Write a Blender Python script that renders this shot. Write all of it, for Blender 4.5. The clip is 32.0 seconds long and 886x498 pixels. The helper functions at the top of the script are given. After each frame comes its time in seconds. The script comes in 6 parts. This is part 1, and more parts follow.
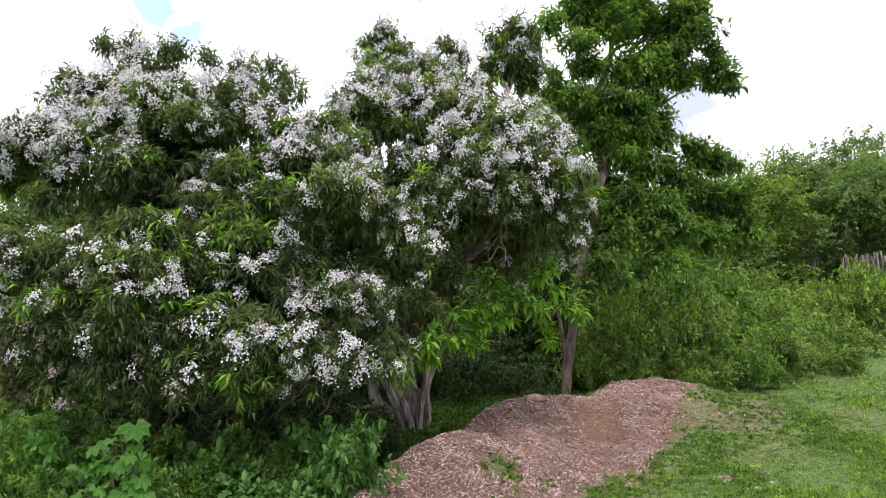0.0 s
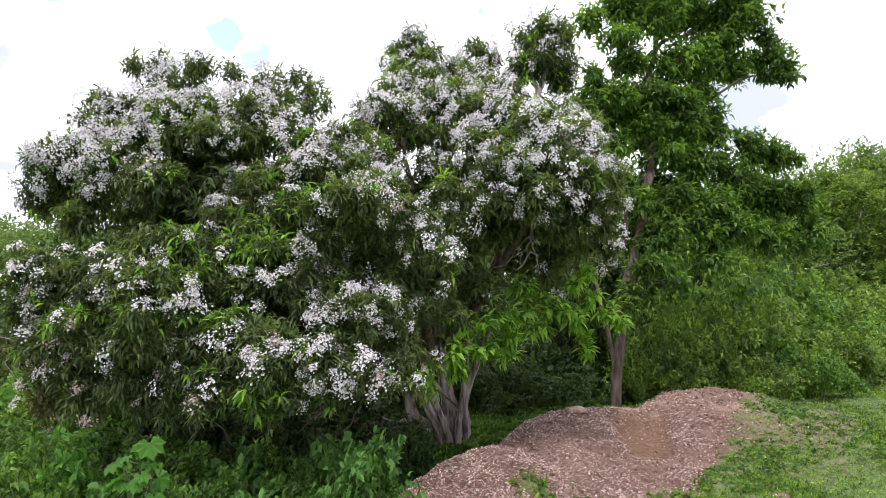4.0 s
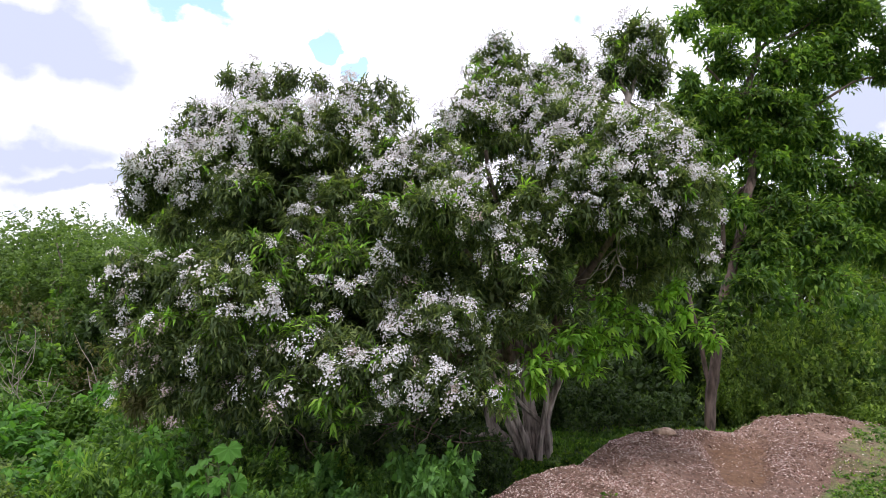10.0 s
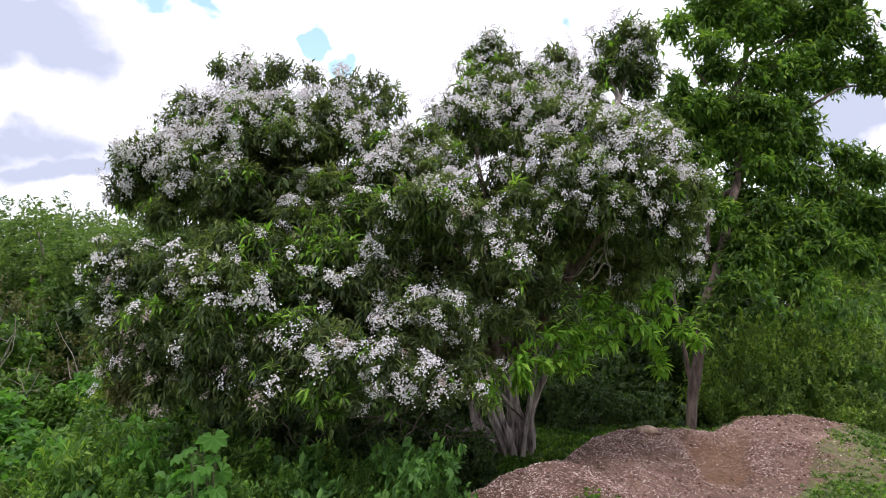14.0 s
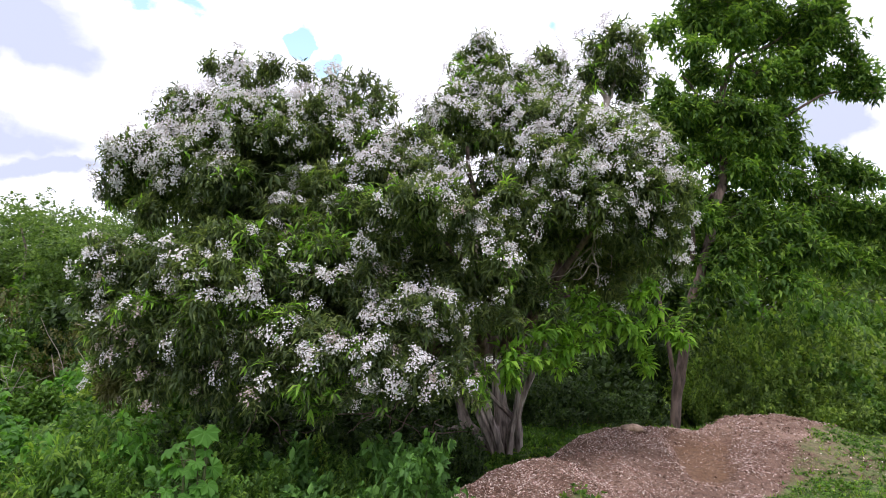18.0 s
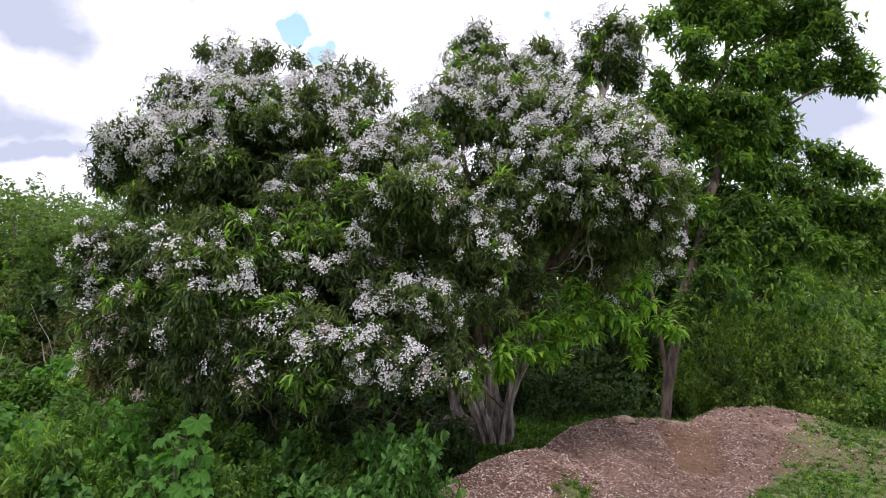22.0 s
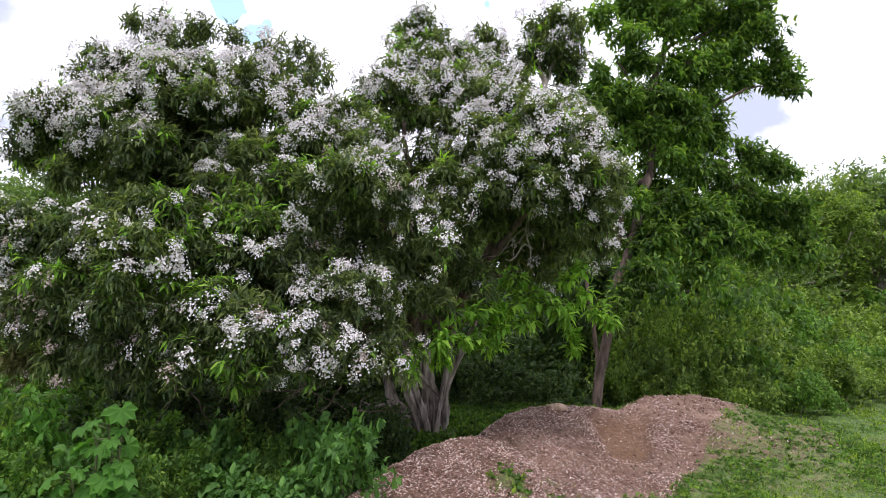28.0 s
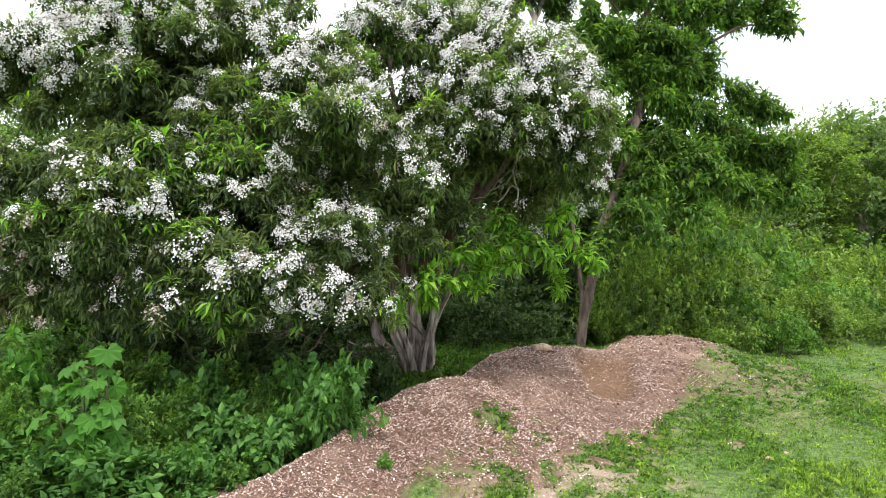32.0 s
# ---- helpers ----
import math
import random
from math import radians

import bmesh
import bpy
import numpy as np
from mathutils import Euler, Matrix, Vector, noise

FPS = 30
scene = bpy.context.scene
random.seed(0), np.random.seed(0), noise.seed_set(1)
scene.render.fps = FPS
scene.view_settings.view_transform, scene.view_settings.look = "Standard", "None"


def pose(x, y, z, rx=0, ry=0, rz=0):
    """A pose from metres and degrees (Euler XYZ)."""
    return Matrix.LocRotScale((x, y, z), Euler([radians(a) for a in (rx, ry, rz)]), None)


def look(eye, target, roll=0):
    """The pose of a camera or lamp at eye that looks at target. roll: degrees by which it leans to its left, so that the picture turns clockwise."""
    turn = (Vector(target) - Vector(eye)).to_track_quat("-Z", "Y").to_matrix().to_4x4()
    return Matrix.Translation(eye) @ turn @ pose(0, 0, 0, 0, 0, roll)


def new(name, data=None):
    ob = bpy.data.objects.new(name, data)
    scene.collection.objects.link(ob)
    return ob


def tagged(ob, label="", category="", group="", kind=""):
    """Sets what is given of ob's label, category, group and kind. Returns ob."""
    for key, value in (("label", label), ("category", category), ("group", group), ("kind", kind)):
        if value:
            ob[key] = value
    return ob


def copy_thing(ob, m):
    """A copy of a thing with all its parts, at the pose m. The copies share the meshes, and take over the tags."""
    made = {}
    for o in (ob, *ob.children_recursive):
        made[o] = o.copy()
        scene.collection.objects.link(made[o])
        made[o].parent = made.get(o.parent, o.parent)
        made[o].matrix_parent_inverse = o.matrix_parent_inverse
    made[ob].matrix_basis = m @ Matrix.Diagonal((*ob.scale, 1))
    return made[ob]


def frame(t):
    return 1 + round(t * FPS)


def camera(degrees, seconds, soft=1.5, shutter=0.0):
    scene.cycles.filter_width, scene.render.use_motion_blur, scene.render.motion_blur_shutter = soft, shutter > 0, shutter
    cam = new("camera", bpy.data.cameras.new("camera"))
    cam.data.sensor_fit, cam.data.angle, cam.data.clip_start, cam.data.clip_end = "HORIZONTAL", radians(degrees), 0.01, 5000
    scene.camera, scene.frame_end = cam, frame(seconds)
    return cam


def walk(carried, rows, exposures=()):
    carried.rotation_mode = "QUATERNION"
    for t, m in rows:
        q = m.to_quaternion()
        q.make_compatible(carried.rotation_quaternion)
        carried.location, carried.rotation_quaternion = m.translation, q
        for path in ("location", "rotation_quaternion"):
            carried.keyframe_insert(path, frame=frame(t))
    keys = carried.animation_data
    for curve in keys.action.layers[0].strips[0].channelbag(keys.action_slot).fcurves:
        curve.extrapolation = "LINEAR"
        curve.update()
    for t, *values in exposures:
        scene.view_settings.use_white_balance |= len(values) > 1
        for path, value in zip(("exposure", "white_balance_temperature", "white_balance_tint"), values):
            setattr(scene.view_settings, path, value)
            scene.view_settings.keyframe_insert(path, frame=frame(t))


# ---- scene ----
cam = camera(63.9, 32.0, 0.6)
PATH = [
    (0, (-0.519, -0.672, 1.931), (-0.368, 1.316, 2.079), -2.0),
    (0.5, (-0.514, -0.671, 1.902), (-0.388, 1.32, 2.046), -2.6),
    (1, (-0.504, -0.69, 1.885), (-0.384, 1.303, 2.001), -3.3),
    (1.5, (-0.502, -0.756, 1.893), (-0.373, 1.239, 1.936), -1.9),
    (2, (-0.462, -0.674, 1.92), (-0.247, 1.314, 1.969), -1.3),
    (2.5, (-0.416, -0.582, 1.911), (-0.291, 1.407, 2.08), -1.4),
    (4.5, (-0.017, -0.366, 1.906), (-0.091, 1.623, 2.103), -2.9),
    (5, (0.02, -0.295, 1.964), (-0.134, 1.687, 2.179), -1.7),
    (5.5, (0.06, -0.284, 1.98), (-0.232, 1.683, 2.195), -1.2),
    (6, (0.046, -0.273, 1.953), (-0.287, 1.69, 2.144), -1.1),
    (6.5, (-0.007, -0.266, 1.938), (-0.362, 1.694, 2.119), -0.9),
    (7, (0.0, -0.274, 1.951), (-0.354, 1.684, 2.152), -0.3),
    (7.5, (-0.001, -0.277, 1.944), (-0.311, 1.69, 2.127), -0.4),
    (8, (-0.021, -0.282, 1.939), (-0.341, 1.686, 2.096), -0.7),
    (8.5, (-0.04, -0.285, 1.908), (-0.38, 1.681, 2.051), -1.5),
    (9, (0.025, -0.284, 1.913), (-0.342, 1.675, 2.077), -1.3),
    (9.5, (0.033, -0.284, 1.925), (-0.32, 1.674, 2.127), -1.7),
    (10, (0.014, -0.293, 1.929), (-0.281, 1.673, 2.152), -1.7),
    (10.5, (0.009, -0.307, 1.923), (-0.274, 1.66, 2.151), -1.3),
    (11, (0.002, -0.319, 1.9), (-0.268, 1.649, 2.136), -0.5),
    (11.5, (0.002, -0.334, 1.911), (-0.238, 1.636, 2.161), -0.4),
    (12, (-0.01, -0.327, 1.887), (-0.294, 1.638, 2.133), -0.4),
    (12.5, (-0.051, -0.341, 1.875), (-0.292, 1.63, 2.11), -0.5),
    (13, (-0.02, -0.338, 1.893), (-0.258, 1.633, 2.13), -0.3),
    (13.5, (-0.025, -0.325, 1.882), (-0.276, 1.648, 2.096), -0.6),
    (15.5, (-0.063, -0.3, 1.888), (-0.26, 1.674, 2.138), -0.0),
    (16, (-0.062, -0.327, 1.898), (-0.152, 1.662, 2.09), -0.7),
    (16.5, (-0.075, -0.329, 1.883), (-0.164, 1.659, 2.09), -0.2),
    (17, (-0.07, -0.345, 1.841), (-0.236, 1.639, 2.026), 0.5),
    (17.5, (-0.086, -0.374, 1.842), (-0.301, 1.603, 2.049), 0.4),
    (18, (-0.081, -0.385, 1.845), (-0.289, 1.591, 2.069), -0.2),
    (18.5, (-0.094, -0.358, 1.843), (-0.281, 1.618, 2.086), -0.4),
    (19, (-0.114, -0.371, 1.842), (-0.305, 1.604, 2.09), -0.4),
    (19.5, (-0.129, -0.379, 1.833), (-0.292, 1.599, 2.075), -0.7),
    (20, (-0.108, -0.4, 1.837), (-0.298, 1.571, 2.115), -0.1),
    (20.5, (-0.116, -0.382, 1.838), (-0.319, 1.587, 2.125), 0.3),
    (21, (-0.114, -0.368, 1.841), (-0.286, 1.603, 2.132), -0.2),
    (21.5, (-0.119, -0.367, 1.832), (-0.275, 1.602, 2.143), 0.9),
    (22, (-0.103, -0.372, 1.864), (-0.289, 1.61, 2.057), 0.3),
    (22.5, (-0.113, -0.37, 1.824), (-0.236, 1.607, 2.101), 1.6),
    (23, (-0.127, -0.359, 1.836), (-0.186, 1.623, 2.096), 1.4),
    (23.5, (-0.12, -0.368, 1.827), (-0.185, 1.619, 2.051), 1.4),
    (24, (-0.141, -0.343, 1.828), (-0.215, 1.648, 2.005), 3.2),
    (24.5, (-0.129, -0.357, 1.837), (-0.188, 1.636, 1.994), 3.6),
    (26.5, (-0.155, -0.304, 1.855), (-0.135, 1.686, 2.059), 0.2),
    (27, (-0.146, -0.286, 1.865), (-0.134, 1.702, 2.086), -0.1),
    (27.5, (-0.153, -0.292, 1.868), (-0.149, 1.691, 2.128), 0.3),
    (28, (-0.152, -0.29, 1.866), (-0.155, 1.703, 2.025), 1.1),
    (28.5, (-0.151, -0.23, 1.859), (-0.115, 1.768, 1.788), 0.3),
    (29, (-0.152, -0.198, 1.854), (-0.098, 1.785, 1.595), 0.9),
    (29.5, (-0.153, -0.194, 1.855), (-0.112, 1.778, 1.52), 0.8),
    (30, (-0.153, -0.201, 1.858), (-0.118, 1.776, 1.562), 0.9),
    (30.5, (-0.143, -0.216, 1.854), (-0.101, 1.769, 1.613), 1.1),
    (31, (-0.152, -0.224, 1.856), (-0.029, 1.759, 1.625), 1.0),
    (31.5, (-0.16, -0.231, 1.861), (-0.041, 1.762, 1.751), 0.2),
    (32, (-0.163, -0.245, 1.873), (-0.122, 1.754, 1.867), 1.2),
]
walk(cam, [(t, look(e, g, r)) for t, e, g, r in PATH],
     exposures=((0, 0.17, 6300, 22), (2, 0.33, 6300, 22), (5, 0.18, 6300, 22), (8, 0.03, 6300, 22), (9, 0.12, 6300, 22), (10, 0.02, 6300, 22), (12, -0.1, 6300, 22), (13, -0.14, 6300, 22), (16, -0.02, 6300, 22), (18, 0.02, 6300, 22), (20, -0.1, 6300, 22), (22, -0.18, 6300, 22), (24, 0.15, 6300, 22), (27, 0.2, 6300, 22), (28, 0.03, 6300, 22), (29, 0.55, 6300, 22), (30, 0.74, 6500, 10), (31, 0.7, 6500, 10), (32, 0.64, 6500, 10)))

# ---- light: bright overcast day, white cloud with a few blue openings ----
world = bpy.data.worlds.new("overcast_sky")
scene.world = world
world.use_nodes = True
wn, wl = world.node_tree.nodes, world.node_tree.links
wn.clear()
SUN_EL, SUN_ROT = 70, 165
w_out, w_bg = wn.new("ShaderNodeOutputWorld"), wn.new("ShaderNodeBackground")
w_bg.inputs["Strength"].default_value = 0.1
w_sky = wn.new("ShaderNodeTexSky")
w_sky.sky_type, w_sky.sun_disc = "NISHITA", False
w_sky.sun_elevation, w_sky.sun_rotation = radians(SUN_EL), radians(SUN_ROT)
w_co, w_map = wn.new("ShaderNodeTexCoord"), wn.new("ShaderNodeMapping")
w_map.inputs["Scale"].default_value = (1.0, 1.0, 2.2)
w_map.inputs["Rotation"].default_value = (0, 0, radians(-17))
w_map.inputs["Location"].default_value = (7.3, 2.1, 0.4)
w_n1, w_n2 = wn.new("ShaderNodeTexNoise"), wn.new("ShaderNodeTexNoise")
w_n1.inputs["Scale"].default_value, w_n1.inputs["Detail"].default_value = 8.0, 7
w_n2.inputs["Scale"].default_value, w_n2.inputs["Detail"].default_value = 4.5, 6
w_r1, w_r2 = wn.new("ShaderNodeValToRGB"), wn.new("ShaderNodeValToRGB")
w_r1.color_ramp.elements[0].position, w_r1.color_ramp.elements[1].position = 0.44, 0.56
w_r2.color_ramp.elements[0].position, w_r2.color_ramp.elements[1].position = 0.4, 0.64
w_r2.color_ramp.elements[0].color = (7.0, 7.9, 9.2, 1)
w_r2.color_ramp.elements[1].color = (15.2, 15.5, 16.8, 1)
w_mix = wn.new("ShaderNodeMix")
w_mix.data_type = "RGBA"
wl.new(w_co.outputs["Generated"], w_map.inputs["Vector"])
wl.new(w_map.outputs[0], w_n1.inputs["Vector"])
wl.new(w_map.outputs[0], w_n2.inputs["Vector"])


w_tear, w_bend = wn.new("ShaderNodeTexNoise"), wn.new("ShaderNodeVectorMath")
w_tear.inputs["Scale"].default_value, w_tear.inputs["Detail"].default_value = 11.0, 6
wl.new(w_co.outputs["Generated"], w_tear.inputs["Vector"])
w_bend.operation = "MULTIPLY_ADD"
wl.new(w_tear.outputs["Color"], w_bend.inputs[0])
w_bend.inputs[1].default_value = (0.14, 0.14, 0.1)
w_shift = wn.new("ShaderNodeVectorMath")
w_shift.operation = "SUBTRACT"
wl.new(w_co.outputs["Generated"], w_shift.inputs[0])
w_shift.inputs[1].default_value = (0.07, 0.07, 0.05)
wl.new(w_shift.outputs[0], w_bend.inputs[2])


def cloud_field(n, gain, base, spots):
    """A noise field, lowered round the given bearings (direction, half width, half height) so that openings or grey bellies lie there."""
    total = None
    for way, wide, high in spots:
        d = Vector(way).normalized()
        right = d.cross(Vector((0, 0, 1))).normalized()
        up = right.cross(d)
        sq = None
        for axis, size in ((right, wide), (up, high), (d, 0)):
            dot = wn.new("ShaderNodeVectorMath")
            dot.operation = "DOT_PRODUCT"
            wl.new(w_bend.outputs[0], dot.inputs[0])
            dot.inputs[1].default_value = axis / size if size else axis
            if size == 0:
                far = wn.new("ShaderNodeMath")
                far.operation = "LESS_THAN"
                wl.new(dot.outputs["Value"], far.inputs[0])
                far.inputs[1].default_value = 0.0
                far_mul = wn.new("ShaderNodeMath")
                far_mul.operation = "MULTIPLY_ADD"
                wl.new(far.outputs[0], far_mul.inputs[0])
                far_mul.inputs[1].default_value = 9.0
                wl.new(sq, far_mul.inputs[2])
                sq = far_mul.outputs[0]
                continue
            m = wn.new("ShaderNodeMath")
            m.operation = "MULTIPLY"
            wl.new(dot.outputs["Value"], m.inputs[0])
            wl.new(dot.outputs["Value"], m.inputs[1])
            if sq is None:
                sq = m.outputs[0]
            else:
                add = wn.new("ShaderNodeMath")
                wl.new(sq, add.inputs[0])
                wl.new(m.outputs[0], add.inputs[1])
                sq = add.outputs[0]
        if total is None:
            total = sq
        else:
            low = wn.new("ShaderNodeMath")
            low.operation = "SMOOTH_MIN"
            low.inputs[2].default_value = 0.4
            wl.new(total, low.inputs[0])
            wl.new(sq, low.inputs[1])
            total = low.outputs[0]
    cap = wn.new("ShaderNodeMath")
    cap.operation = "MINIMUM"
    wl.new(total, cap.inputs[0])
    cap.inputs[1].default_value = 2.8
    out = wn.new("ShaderNodeMath")
    out.operation = "MULTIPLY_ADD"
    wl.new(cap.outputs[0], out.inputs[0])
    out.inputs[1].default_value = 0.2
    half = wn.new("ShaderNodeMath")
    half.operation = "MULTIPLY_ADD"
    wl.new(n.outputs["Fac"], half.inputs[0])
    half.inputs[1].default_value, half.inputs[2].default_value = gain, base
    wl.new(half.outputs[0], out.inputs[2])
    return out.outputs[0]


blue_gaps = [((-0.43, 0.80, 0.425), 0.045, 0.03), ((-0.28, 0.881, 0.386), 0.02, 0.026), ((-0.243, 0.904, 0.353), 0.022, 0.014), ((0.058, 0.922, 0.376), 0.05, 0.022),
             ((0.9, -0.3, 0.6), 0.2, 0.12), ((-0.7, -0.6, 0.7), 0.25, 0.15)]
grey_bellies = [((-0.585, 0.735, 0.352), 0.1, 0.05), ((-0.545, 0.765, 0.322), 0.07, 0.035), ((-0.63, 0.745, 0.226), 0.13, 0.03), ((-0.59, 0.784, 0.194), 0.09, 0.016), ((0.355, 0.9, 0.248), 0.07, 0.035), ((0.3, -0.8, 0.5), 0.4, 0.2)]
wl.new(cloud_field(w_n1, 1.6, -0.44, blue_gaps), w_r1.inputs["Fac"])
wl.new(cloud_field(w_n2, 0.8, -0.14, grey_bellies), w_r2.inputs["Fac"])
wl.new(w_r1.outputs["Color"], w_mix.inputs["Factor"])
w_lift = wn.new("ShaderNodeVectorMath")
w_lift.operation = "MULTIPLY"
w_lift.inputs[1].default_value = (4.3, 4.4, 3.3)
wl.new(w_sky.outputs["Color"], w_lift.inputs[0])
wl.new(w_lift.outputs[0], w_mix.inputs["A"])
wl.new(w_r2.outputs["Color"], w_mix.inputs["B"])
wl.new(w_mix.outputs["Result"], w_bg.inputs["Color"])
wl.new(w_bg.outputs[0], w_out.inputs["Surface"])

sun = new("sun", bpy.data.lights.new("sun", "SUN"))
sun.data.energy, sun.data.angle, sun.data.color = 2.4, radians(12), (1.0, 0.96, 0.9)
az = radians(SUN_ROT)
sun_way = Vector((math.sin(az) * math.cos(radians(SUN_EL)), math.cos(az) * math.cos(radians(SUN_EL)), math.sin(radians(SUN_EL))))
sun.matrix_world = look(sun_way * 60, (0, 0, 0))


# ---- materials ----
def material(name, rough=0.7):
    m = bpy.data.materials.new(name)
    m.use_nodes = True
    b = m.node_tree.nodes["Principled BSDF"]
    b.inputs["Roughness"].default_value = rough
    return m, m.node_tree.nodes, m.node_tree.links, b


def ramp(nodes, stops):
    r = nodes.new("ShaderNodeValToRGB")
    e = r.color_ramp.elements
    while len(e) < len(stops):
        e.new(0.5)
    for i, (p, c) in enumerate(stops):
        e[i].position, e[i].color = p, (*c, 1)
    return r


def blend(nodes, links, kind, fac, a, b):
    x = nodes.new("ShaderNodeMix")
    x.data_type, x.blend_type = "RGBA", kind
    for sock, v in (("Factor", fac), ("A", a), ("B", b)):
        if isinstance(v, bpy.types.NodeSocket):
            links.new(v, x.inputs[sock])
        elif isinstance(v, tuple):
            x.inputs[sock].default_value = (*v, 1)
        else:
            x.inputs[sock].default_value = v
    return x.outputs["Result"]


def noise_tex(nodes, links, scale, detail=4, co=None):
    n = nodes.new("ShaderNodeTexNoise")
    n.inputs["Scale"].default_value, n.inputs["Detail"].default_value = scale, detail
    if co is None:
        co = nodes.new("ShaderNodeNewGeometry").outputs["Position"]
    links.new(co, n.inputs["Vector"])
    return n.outputs["Fac"]


def leaf_material(name, dark, mid, light, through_light=0.35, rough=0.58, patch=1.3, swing=0.0):
    """Leaves: each its own shade, slow drifts of colour over the plant, some light passing through the blade."""
    m, n, k, b = material(name, rough)
    geo = n.new("ShaderNodeNewGeometry")
    r = ramp(n, ((0.0, dark), (0.55, mid), (1.0, light)))
    k.new(geo.outputs["Random Per Island"], r.inputs["Fac"])
    drift = ramp(n, ((0.3, (0.72 - swing, 0.74 - swing, 0.66 - swing)), (0.7, (1.18 + swing, 1.12 + swing, 1.0))))
    k.new(noise_tex(n, k, patch, 3), drift.inputs["Fac"])
    col = blend(n, k, "MULTIPLY", 1.0, r.outputs["Color"], drift.outputs["Color"])
    k.new(col, b.inputs["Base Color"])
    b.inputs["Specular IOR Level"].default_value = 0.22
    tr = n.new("ShaderNodeBsdfTranslucent")
    k.new(blend(n, k, "MULTIPLY", 1.0, col, (1.5, 1.6, 0.7)), tr.inputs["Color"])
    mix = n.new("ShaderNodeMixShader")
    mix.inputs["Fac"].default_value = through_light
    k.new(b.outputs[0], mix.inputs[1])
    k.new(tr.outputs[0], mix.inputs[2])
    k.new(mix.outputs[0], n["Material Output"].inputs["Surface"])
    return m


def petal_material(name, a, b_col, c, middle=0.3):
    m, n, k, b = material(name, 0.7)
    geo = n.new("ShaderNodeNewGeometry")
    r = ramp(n, ((0.0, a), (middle, b_col), (1.0, c)))
    k.new(geo.outputs["Random Per Island"], r.inputs["Fac"])
    k.new(r.outputs["Color"], b.inputs["Base Color"])
    tr = n.new("ShaderNodeBsdfTranslucent")
    k.new(r.outputs["Color"], tr.inputs["Color"])
    mix = n.new("ShaderNodeMixShader")
    mix.inputs["Fac"].default_value = 0.25
    k.new(b.outputs[0], mix.inputs[1])
    k.new(tr.outputs[0], mix.inputs[2])
    k.new(mix.outputs[0], n["Material Output"].inputs["Surface"])
    return m


def bark_material(name, dark, light, scale=9.0):
    m, n, k, b = material(name, 0.9)
    geo = n.new("ShaderNodeNewGeometry")
    mp = n.new("ShaderNodeMapping")
    mp.inputs["Scale"].default_value = (1, 1, 0.22)
    k.new(geo.outputs["Position"], mp.inputs["Vector"])
    f1 = noise_tex(n, k, scale * 2.2, 8, mp.outputs[0])
    f2 = noise_tex(n, k, scale * 0.4, 4)
    r = ramp(n, ((0.32, dark), (0.66, light)))
    k.new(f1, r.inputs["Fac"])
    r2 = ramp(n, ((0.35, (0.75, 0.72, 0.68)), (0.68, (1.15, 1.12, 1.1))))
    k.new(f2, r2.inputs["Fac"])
    k.new(blend(n, k, "MULTIPLY", 1.0, r.outputs["Color"], r2.outputs["Color"]), b.inputs["Base Color"])
    bump = n.new("ShaderNodeBump")
    bump.inputs["Strength"].default_value, bump.inputs["Distance"].default_value = 0.9, 0.02
    k.new(f1, bump.inputs["Height"])
    k.new(bump.outputs[0], b.inputs["Normal"])
    return m


